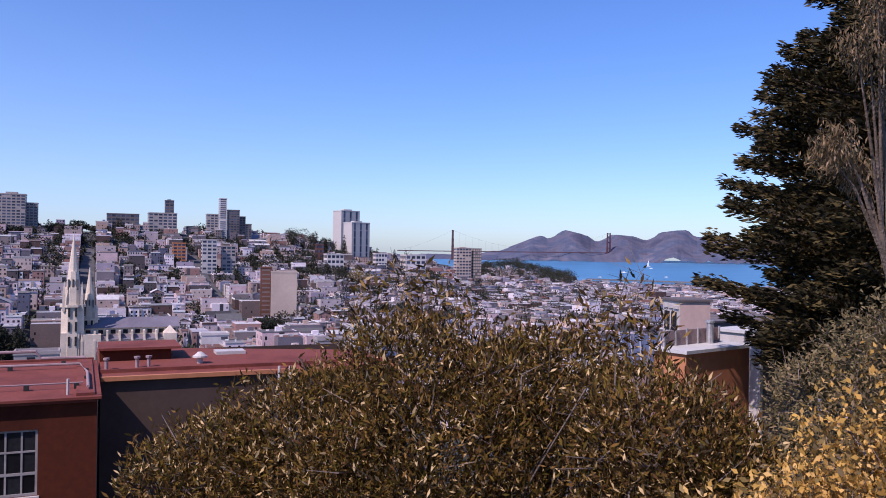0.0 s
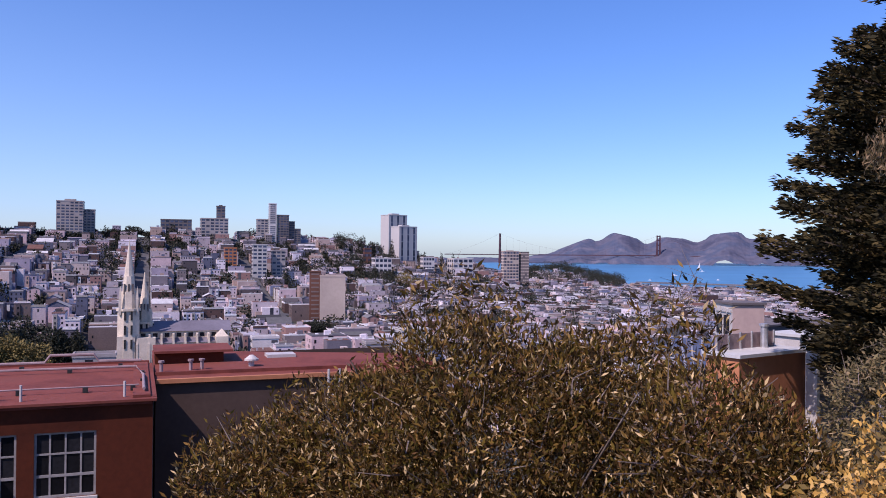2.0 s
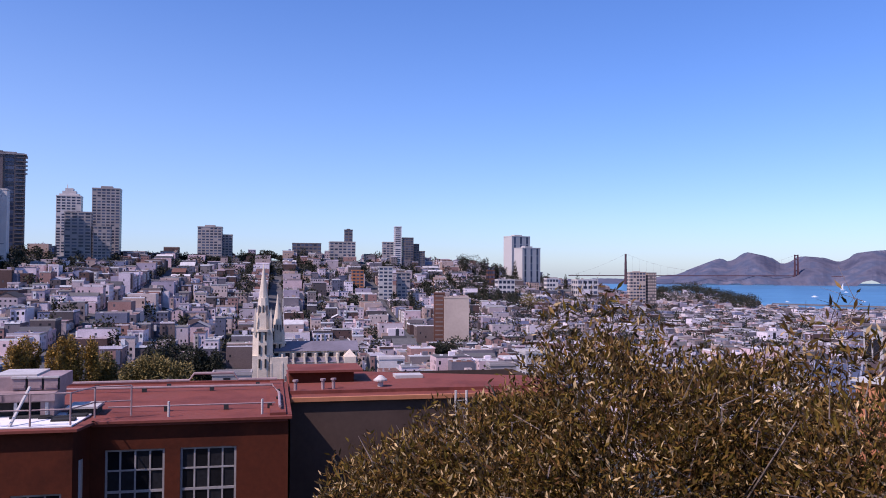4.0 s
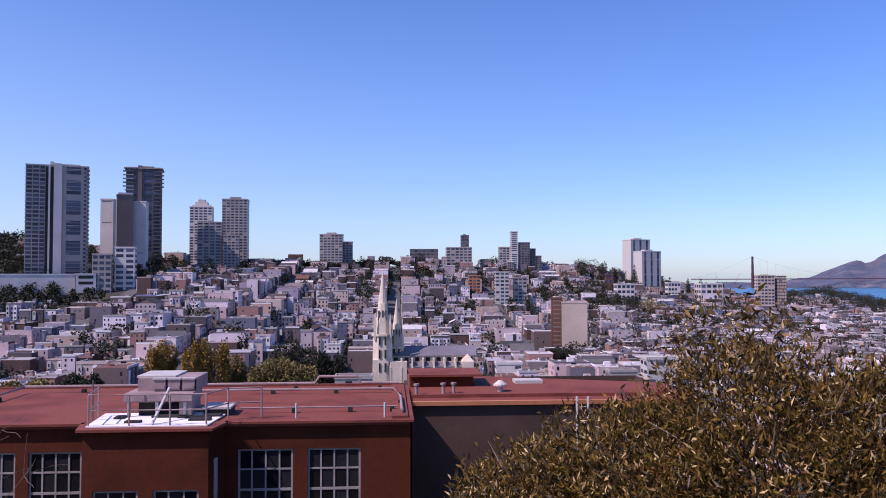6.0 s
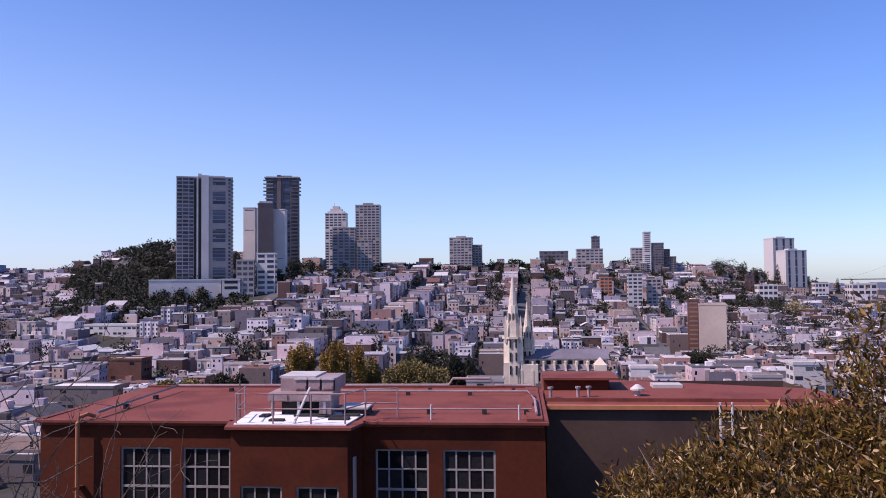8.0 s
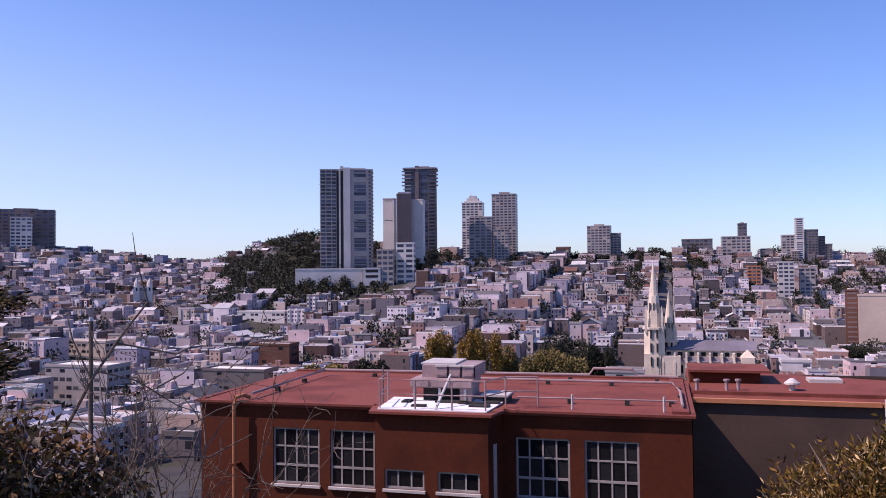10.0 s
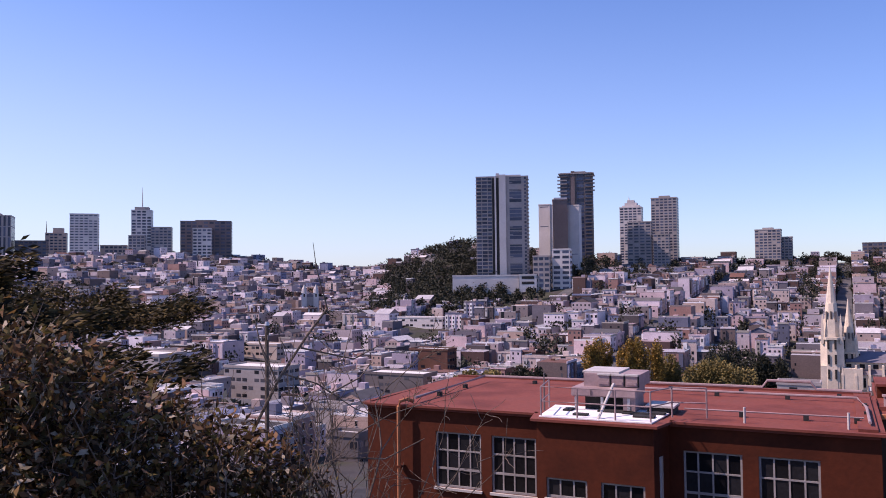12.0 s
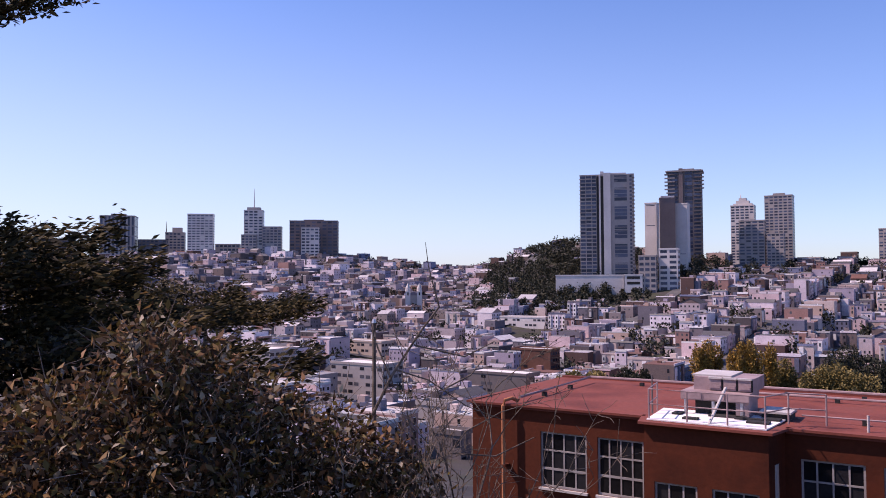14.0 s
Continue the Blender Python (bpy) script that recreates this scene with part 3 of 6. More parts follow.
    for i in range(3):
        x = -8.45 + 0.5 * i
        part("louvre_panel", Geo().box(x, x + 0.42, 1.22, 1.3, z + 0.84, z + 1.22).box(x + 0.03, x + 0.39, 1.20, 1.22, z + 0.9, z + 1.0), M["pale"], h)
        part("louvre_slot", Geo().box(x + 0.42, x + 0.47, 1.24, 1.3, z + 0.84, z + 1.22), M["black"], h)
        part("panel_cap", Geo().box(x - 0.02, x + 0.45, 1.18, 1.34, z + 1.22, z + 1.28), M["white"], h)
        part("access_panel", Geo().box(-9.3 + 0.8 * i, -8.6 + 0.8 * i, 0.71, 0.75, z + 0.54, z + 0.77), M["pale"], h)
        part("housing_leg", Geo().box(-9.2 + 0.95 * i, -9.1 + 0.95 * i, 0.78, 0.88, EAVE + 0.1, z + 0.5), M["steel"], h)
    f = thing("roof_fan", "low dark roof fan on a curb", "roof equipment", SCHOOL)
    part("curb", Geo().box(-6.7, -5.8, 1.2, 2.2, EAVE + 0.11, EAVE + 0.35), M["black"], f)
    part("cover", Geo().box(-6.75, -5.75, 1.1, 2.3, EAVE + 0.35, EAVE + 0.42), M["white"], f)

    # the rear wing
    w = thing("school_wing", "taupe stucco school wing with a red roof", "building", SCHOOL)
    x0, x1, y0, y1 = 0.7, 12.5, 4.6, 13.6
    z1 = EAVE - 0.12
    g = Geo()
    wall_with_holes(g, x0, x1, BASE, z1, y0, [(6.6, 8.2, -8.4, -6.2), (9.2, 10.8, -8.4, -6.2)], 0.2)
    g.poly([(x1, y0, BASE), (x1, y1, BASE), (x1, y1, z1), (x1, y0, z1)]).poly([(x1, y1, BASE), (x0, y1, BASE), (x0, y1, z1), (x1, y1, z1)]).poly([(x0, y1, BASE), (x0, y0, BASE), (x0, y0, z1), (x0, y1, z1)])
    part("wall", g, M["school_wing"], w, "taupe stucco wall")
    for x in (6.6, 9.2):
        sash_window(w, x, -8.4, 1.6, 2.2, y0, 4, 3)
    part("roof", Geo().poly([(x0, y0, z1 + 0.1), (x1, y0, z1 + 0.1), (x1, y1 - 4.5, z1 + 0.2), (x0, y1, z1 + 0.2)]).poly([(x0, y0, z1), (x0, y1, z1), (x1, y1 - 4.5, z1), (x1, y0, z1)]), M["red_roof"], w, "red roof membrane")
    part("trim", Geo().box(x0, 7.2, y0 - 0.16, y0 + 0.05, z1 - 0.02, z1 + 0.14), M["orange"], w, "salmon eave trim")
    part("trim", Geo().box(7.25, x1, y0 - 0.16, y0 + 0.05, z1 - 0.02, z1 + 0.14), M["orange"], w)
    part("curb", Geo().box(x0, x1, y0 + 1.0, y0 + 1.12, z1 + 0.1, z1 + 0.26), M["red_roof"], w)
    part("penthouse", Geo().box(0.75, 3.6, y0 + 4.2, y0 + 6.6, z1 + 0.1, z1 + 0.62), M["school"], w, "low red roof hut")
    part("penthouse_roof", Geo().box(0.7, 4.0, y0 + 4.0, y0 + 6.7, z1 + 0.62, z1 + 0.72), M["red_roof"], w)
    part("ladder", Geo().tube([(7.3, y0 - 0.3, BASE), (7.3, y0 - 0.3, z1 + 0.3)], 0.05, 6), M["white"], w, "white ladder rail")
    part("ladder", Geo().tube([(7.75, y0 - 0.3, BASE), (7.75, y0 - 0.3, z1 + 0.3)], 0.05, 6), M["white"], w)
    for i in range(16):
        part("rung", Geo().tube([(7.3, y0 - 0.3, z1 - 0.1 - 0.32 * i), (7.75, y0 - 0.3, z1 - 0.1 - 0.32 * i)], 0.02, 5), M["white"], w)
    for x, y in ((2.1, 2.2), (2.55, 2.3), (0.95, 2.0)):
        part("vent_pipe", Geo().frustum(x, y0 + y, z1 + 0.1, 0.07, z1 + 0.55, 0.07, 8).frustum(x, y0 + y, z1 + 0.5, 0.12, z1 + 0.58, 0.12, 8), M["pale"], w)
    v = thing("mushroom_vent", "white mushroom roof vent on a red roof", "roof vent", SCHOOL @ Matrix.Translation((4.6, y0 + 2.6, z1 + 0.14)))
    part("stem", Geo().frustum(0, 0, 0, 0.12, 0.25, 0.12, 10), M["white"], v)
    part("cap", Geo().frustum(0, 0, 0.25, 0.3, 0.32, 0.3, 12).frustum(0, 0, 0.32, 0.28, 0.48, 0.08, 12), M["white"], v)
    part("roof_hatch", Geo().box(5.6, 6.9, y0 + 4.8, y0 + 5.7, z1 + 0.13, z1 + 0.32), M["white"], w, "white roof hatch")


school()


# ---------------------------------------------------------------- towers of the skyline
def tower(name, label, az0, az1, el_top, r, body, floors=14, ratio=0.8, turn=None, el_base=None, glass="tower_glass", cols=6, mech=0.0, gap=0.45, group="", sides=True, skip=0.08, share=0.72, sill=0.3):
    """A slab or tower seen between two bearings, its top at el_top, r metres off."""
    mid = (az0 + az1) / 2
    turn = math.degrees(GRID) if turn is None else turn
    dlt = radians(mid - turn)
    W = r * (math.tan(radians(az1 - mid)) * 2)
    W = abs(W)
    w = W / (math.cos(dlt) + ratio * abs(math.sin(dlt)))
    d = w * ratio
    p = polar(mid, r, z=0)
    top = r * math.tan(radians(el_top))
    base = min(land(p.x + a, p.y + b) for a in (-w / 2, w / 2) for b in (-d / 2, d / 2)) - 1.5 if el_base is None else r * math.tan(radians(el_base))
    t = thing(name, label, "building", Matrix.Translation((p.x, p.y, base)) @ Matrix.Rotation(radians(turn), 4, "Z"), group)
    h = top - base
    if floors is None:                                           # plain low buildings: storeys of 3.4 m
        floors, cols = max(2, round(h / 3.4)), max(3, round(w / 3.6))
    part("wall", Geo().box(-w / 2, w / 2, -d / 2, d / 2, 0, h), M[body], t)
    part("parapet", Geo().box(-w / 2 - 0.25, w / 2 + 0.25, -d / 2 - 0.25, -d / 2 + 0.3, h - 0.3, h + 0.9).box(-w / 2 - 0.25, w / 2 + 0.25, d / 2 - 0.3, d / 2 + 0.25, h - 0.3, h + 0.9).box(-w / 2 - 0.25, -w / 2 + 0.3, -d / 2 + 0.3, d / 2 - 0.3, h - 0.3, h + 0.9).box(w / 2 - 0.3, w / 2 + 0.25, -d / 2 + 0.3, d / 2 - 0.3, h - 0.3, h + 0.9), M[body], t)
    if mech:
        part("machine_room", Geo().box(-w * 0.22, w * 0.2, -d * 0.2, d * 0.25, h, h + mech), M[body], t)
    fh = h / floors
    rng = random.Random(int(az0 * 100))
    g = Geo()
    for i in range(floors):
        z0, z1 = i * fh + fh * sill, i * fh + fh * (sill + gap + 0.08)
        for c in range(cols):
            if rng.random() < skip:
                continue
            x0, x1 = -w / 2 + w * (c + 0.5 - share / 2) / cols, -w / 2 + w * (c + 0.5 + share / 2) / cols
            g.box(x0, x1, -d / 2 - 0.08, -d / 2 + 0.05, z0, z1)
        if sides:
            m = max(2, round(cols * ratio))
            for c in range(m):
                y0, y1 = -d / 2 + d * (c + 0.16) / m, -d / 2 + d * (c + 0.84) / m
                g.box(w / 2 - 0.05, w / 2 + 0.08, y0, y1, z0, z1).box(-w / 2 - 0.08, -w / 2 + 0.05, y0, y1, z0, z1)
    part("glazing", g, M[glass], t, kind="stuff")
    return t, w, d, h


def skyline():
    # the tall pair on the wooded hill, and their companions
    t, w, d, h = tower("apartment_tower", "tall grey residential tower with dark glass and a pale corner shaft", 47.16, 43.53, 7.0, 760, "concrete", 27, 0.6, 44, 0.2, cols=1, gap=0.02, skip=1.0, sides=False)
    f, y = h / 27, -d / 2
    part("pale_shaft", Geo().box(-w * 0.06, w * 0.07, y - 1.2, y + 0.4, 0, h + 2.2), M["concrete_white"], t, "pale vertical concrete shaft")
    part("slim_rib", Geo().box(-w * 0.145, -w * 0.115, y - 0.8, y + 0.4, 0, h + 0.5), M["concrete_white"], t)
    for a, b in ((-0.19, -0.145), (-0.115, -0.06)):
        part("dark_slot", Geo().box(w * a, w * b, y - 0.3, y + 0.4, 0, h - 0.8), M["black"], t)
    part("crown", Geo().box(w * 0.02, w * 0.36, -d * 0.42, d * 0.3, h, h + 2.2).box(-w * 0.12, -w * 0.06, -d * 0.45, -d * 0.1, h, h + 3.8), M["concrete_white"], t)
    part("roof_wing", Geo().box(-w * 0.5, -w * 0.19, -d * 0.5, d * 0.5, h - 0.2, h + 0.7), M["concrete_dark"], t)
    rng = random.Random(5)
    glass, spandrel = Geo(), Geo()
    for i in range(27):
        z = f * i
        for c, (a, b) in enumerate(((-0.49, -0.40), (-0.385, -0.29), (-0.275, -0.20))):
            glass.box(w * a, w * b, y - 0.12, y + 0.05, z + f * rng.choice((0.18, 0.3)), z + f * 0.92)
        if i % 5 != 4:                                           # glazing in tall groups, parted by pale bands
            glass.box(w * 0.14, w * 0.37, y - 0.12, y + 0.05, z + f * 0.12, z + f * (0.98 if i % 5 < 3 else 0.6))
            if rng.random() < 0.5:
                spandrel.box(w * 0.14, w * rng.choice((0.2, 0.37)), y - 0.2, y - 0.12, z + f * 0.3, z + f * 0.48)
        glass.box(w * 0.42, w * 0.46, y - 0.12, y + 0.05, z + f * 0.3, z + f * 0.9)
        part("balcony", Geo().box(-w * 0.5 - 0.5, -w * 0.2, y - 0.7, y - 0.13, z, z + f * 0.16), M["concrete"], t)
        part("balcony", Geo().box(w * 0.465, w * 0.5 + 0.6, y - 0.9, y + 2.5, z, z + f * 0.36), M["concrete_dark"], t)
    part("glazing", glass, M["tower_glass"], t, kind="stuff")
    part("spandrel", spandrel, M["concrete"], t, kind="stuff")
    t, w, d, h = tower("apartment_tower", "dark brown residential tower with projecting balconies", 41.3, 39.05, 7.15, 900, "concrete_dark", 28, 0.8, 36, 0.3, cols=1, gap=0.02, skip=1.0, sides=False)
    f, y = h / 28, -d / 2
    part("dark_shaft", Geo().box(-w * 0.16, -w * 0.04, y - 1.0, y + 0.4, 0, h + 2.6), M["brown_grey"], t)
    part("crown", Geo().box(-w * 0.16, w * 0.3, -d * 0.45, d * 0.3, h, h + 2.2).box(-w * 0.56, w * 0.56, -d * 0.56, d * 0.5, h - 0.7, h + 0.4), M["concrete"], t)
    glass = Geo()
    for i in range(28):
        z = f * i
        glass.box(w * 0.02, w * 0.24, y - 0.12, y + 0.05, z + f * 0.1, z + f * 0.86).box(-w * 0.47, -w * 0.2, y - 0.12, y + 0.05, z + f * 0.3, z + f * 0.9).box(w * 0.28, w * 0.47, y - 0.12, y + 0.05, z + f * 0.36, z + f * 0.9)
        k = 0.05 if i > 22 else 0.0                              # the top storeys reach further out
        part("balcony", Geo().box(-w * (0.54 + k), -w * 0.28, y - 1.2, y + 2.5, z, z + f * 0.3), M["concrete"] if i % 3 else M["concrete_dark"], t)
        part("balcony", Geo().box(w * 0.3, w * (0.54 + k), y - 1.2, y + 2.5, z, z + f * 0.3), M["concrete_dark"], t)
    part("glazing", glass, M["tower_glass"], t, kind="stuff")
    tower("apartment_tower", "plain pinkish concrete slab tower", 42.84, 41.9, 5.1, 830, "concrete_white", 20, 0.9, 28, 0.6, cols=1, gap=0.1, skip=0.85, sides=False)
    t, w, d, h = tower("apartment_tower", "brown ribbed slab tower beside the pale one", 41.9, 40.85, 5.4, 810, "brown_grey", 18, 0.9, 44, 0.6, cols=1, gap=0.05, skip=0.9, sides=False)
    part("cap", Geo().box(-w * 0.42, w * 0.46, -d * 0.45, d * 0.45, h + 0.9, h + 2.6), M["concrete_white"], t, "pale concrete cap")
    tower("apartment_tower", "pale concrete slab tower", 40.95, 39.9, 5.0, 815, "concrete_white", 18, 0.9, 28, 0.6, cols=1, gap=0.1, skip=0.85, sides=False)
    tower("apartment_block", "mid-rise block with white balcony bands", 41.95, 40.6, 2.0, 720, "concrete_white", 9, 0.8, 33, -1.2, cols=2)
    tower("apartment_block", "stepped grey concrete mid-rise", 43.3, 42.0, 1.55, 715, "concrete", 8, 0.8, 33, -1.4, cols=3)
    t, w, d, h = tower("parking_podium", "long white podium wall with louvred end", 48.9, 44.2, 0.25, 725, "concrete_white", 3, 0.25, 40, -1.3, cols=1, gap=0.02, sides=False, skip=0.7)
    t, w, d, h = tower("parking_garage", "white garage end with dark open decks", 44.25, 43.0, 0.27, 715, "concrete_white", 4, 0.8, 40, -1.2, glass="black", cols=1, gap=0.42)
    t, w, d, h = tower("apartment_tower", "white tower with a stepped pointed crown", 37.31, 35.74, 4.75, 980, "concrete_white", 22, 0.8, 30, 0.8, cols=5)
    for i in range(3):
        part("crown", Geo().box(-w * (0.4 - 0.12 * i), w * (0.4 - 0.12 * i), -d * 0.3, d * 0.3, h + 3 * i, h + 3 * i + 3), M["concrete_white"], t)
    part("spire", Geo().frustum(-w * 0.1, 0, h + 9, 0.8, h + 14, 0.1, 6), M["concrete_white"], t)
    tower("apartment_tower", "brown-grey mid-rise with banded floors", 36.81, 35.14, 3.75, 930, "concrete", 15, 0.7, 30, 0.7, cols=4)
    tower("apartment_tower", "tan-grey tower with a pale upper rim", 35.21, 33.41, 5.3, 960, "concrete", 24, 0.8, 28, 0.8, cols=6, mech=3.5)
    tower("apartment_block", "grey-brown apartment block beside the tower", 35.1, 34.0, 2.9, 925, "concrete", 11, 0.8, 28, 0.7, cols=4)
    tower("apartment_tower", "broad beige apartment block on the ridge", 28.65, 27.0, 3.0, 1020, "concrete", 14, 0.8, None, 0.4, cols=6, mech=3.0)
    tower("apartment_tower", "lower beige wing of the ridge block", 27.1, 26.36, 2.5, 1030, "concrete", 12, 0.8, None, 0.4, cols=3)
    tower("apartment_block", "flat dark-topped block on the ridge", 22.4, 20.42, 1.98, 1060, "concrete_dark", 6, 0.6, None, 0.6, cols=7)
    tower("apartment_block", "grey block below a roof tower", 19.9, 18.05, 2.1, 1050, "concrete", 8, 0.7, None, 0.5, cols=6)
    tower("apartment_tower", "slim roof tower with dark glazing", 18.84, 18.25, 2.95, 1055, "concrete_dark", 12, 0.9, None, 0.6, cols=2, mech=2)
    tower("apartment_tower", "slim white stair tower with a striped face", 15.39, 14.84, 3.2, 1060, "concrete_white", 22, 0.9, None, 0.2, cols=1)
    tower("apartment_tower", "grey block beside a white stair tower", 16.21, 15.4, 2.12, 1065, "concrete", 11, 0.8, None, 0.2, cols=3)
    tower("apartment_tower", "stepped brown-grey apartment tower", 14.85, 14.0, 2.43, 1065, "concrete_dark", 13, 0.8, None, 0.2, cols=4)
    tower("apartment_tower", "lower step of the brown-grey tower", 14.05, 13.6, 2.0, 1068, "concrete_dark", 11, 0.9, None, 0.2, cols=2)
    tower("apartment_tower", "lowest step of the brown-grey tower", 13.65, 13.2, 1.5, 1070, "concrete_dark", 9, 0.9, None, 0.2, cols=2)
    tower("apartment_tower", "white twin slab with grey-violet side", 7.69, 5.85, 2.55, 1250, "white", 6, 0.7, 40, -0.6, cols=3, mech=3, gap=0.86, skip=0.0, share=0.3, sill=0.02, sides=False)
    tower("apartment_tower", "white front slab with vertical ribs", 6.96, 5.14, 1.75, 1180, "white", 5, 0.7, 40, -0.8, cols=3, mech=3, gap=0.86, skip=0.0, share=0.3, sill=0.02, sides=False)
    t, w, d, h = tower("apartment_tower", "tan slab with a plain end wall", 11.85, 10.1, -1.72, 640, "concrete_tan", 12, 0.35, 14, -5.0, cols=1, gap=0.02, sides=False, skip=0.93)
    tower("apartment_tower", "brown balconied end of the tan slab", 12.57, 11.8, -1.42, 655, "brown", 12, 0.8, 14, -5.0, glass="brown_grey", cols=1, gap=0.25)
    tower("apartment_block", "orange-brown narrow apartment block", 18.32, 17.46, 0.15, 900, "orange", 6, 0.8, None, -1.2, cols=3)
    tower("apartment_block", "white apartment block with dark windows", 16.48, 15.45, 0.4, 860, "white", 9, 0.6, None, -1.9, cols=3)
    tower("apartment_block", "white apartment block, lower half of a pair", 15.2, 14.22, 0.0, 870, "concrete", 8, 0.6, None, -1.9, cols=3)
    tower("apartment_tower", "tan block with a dark ribbed side", -0.75, -2.0, 0.12, 1450, "concrete_tan", 10, 0.5, 20, -2.0, cols=5, mech=2)
    tower("apartment_tower", "dark ribbed half of a tan block", -1.98, -2.7, 0.08, 1460, "concrete_dark", 10, 0.7, 20, -2.0, glass="concrete_tan", cols=4)
    for a0, a1, el, r, mat, lab in [(4.9, 3.9, -0.35, 1150, "concrete_white", "white low apartment block among trees"), (3.0, 1.2, -0.42, 1200, "concrete_white", "white low apartment block on the slope"), (8.3, 6.9, -0.45, 1000, "concrete_white", "white flat-roofed block on the slope"), (12.2, 11.3, 0.9, 1120, "brown", "brown house on the ridge"), (13.0, 12.2, 0.55, 1080, "concrete", "grey house on the ridge"), (8.9, 8.3, 0.2, 1050, "brown", "red-brown house on the slope"), (24.9, 23.9, 1.15, 1050, "concrete", "grey house on the ridge"), (26.2, 25.0, 1.1, 1045, "brown", "brown house on the ridge"), (31.5, 29.8, 1.2, 990, "concrete_tan", "tan apartment house on the ridge"), (33.3, 31.8, 1.3, 960, "concrete", "grey apartment house on the ridge")]:
        tower("apartment_block", lab, a0, a1, el, r, mat, 5, 0.8, None, cols=4)
    # the far hill to the left
    tower("hotel_tower", "grey hotel tower with vertical ribs", 79.52, 77.18, 4.2, 1230, "concrete", 5, 0.8, 70, 1.0, cols=9, gap=0.84, sill=0.04, share=0.5, skip=0.0, mech=4)
    tower("hotel_wing", "low dark hotel wing", 77.2, 75.3, 2.7, 1235, "concrete_dark", 8, 0.7, 70, 1.0, cols=7)
    t, w, d, h = tower("hotel_block", "pinkish stepped hotel building", 75.5, 74.2, 3.2, 1300, "concrete_tan", 12, 0.8, 70, 1.0, cols=5)
    part("upper_step", Geo().box(-w * 0.15, w * 0.35, -d * 0.3, d * 0.3, h, h + 8), M["concrete_tan"], t)
    part("spire", Geo().frustum(-w * 0.48, 0, h - 4, 1.0, h + 18, 0.15, 6), M["concrete_dark"], t)
    tower("apartment_tower", "pale white-grey slab tower", 74.1, 72.35, 4.45, 1220, "concrete_white", 20, 0.5, 66, 1.0, cols=6, gap=0.3)
    tower("apartment_block", "low grey block on the hill", 72.3, 70.6, 2.45, 1240, "concrete", 6, 0.6, 66, 1.0, cols=6)
    t, w, d, h = tower("hotel_tower", "grey stepped tower with a tall mast", 70.42, 69.06, 4.75, 1210, "concrete_white", 19, 0.9, 64, 1.0, cols=4)
    part("crown", Geo().box(-w * 0.35, w * 0.35, -d * 0.35, d * 0.35, h, h + 5), M["concrete"], t)
    part("mast", Geo().frustum(0, 0, h + 5, 1.0, h + 33, 0.2, 6), M["concrete_white"], t)
    tower("hotel_wing", "lower grey wing of the mast tower", 69.2, 67.84, 3.65, 1205, "concrete", 14, 0.9, 64, 1.0, cols=5)
    tower("hotel_wing", "lower grey wing before the mast tower", 70.6, 69.5, 3.1, 1200, "concrete", 11, 0.9, 64, 1.0, cols=4)
    tower("apartment_tower", "dark broad apartment tower", 67.34, 63.97, 4.05, 1220, "brown_grey", 14, 0.6, 62, 1.0, cols=9, mech=3)
    tower("apartment_tower", "pale slim block before a dark tower", 66.57, 65.3, 3.6, 1190, "concrete_white", 12, 0.8, 62, 1.0, cols=4)
    tower("apartment_block", "grey block half hidden by the cypress", 82.85, 80.9, 2.6, 1220, "concrete_dark", 8, 0.8, 70, 1.0, cols=6)


skyline()


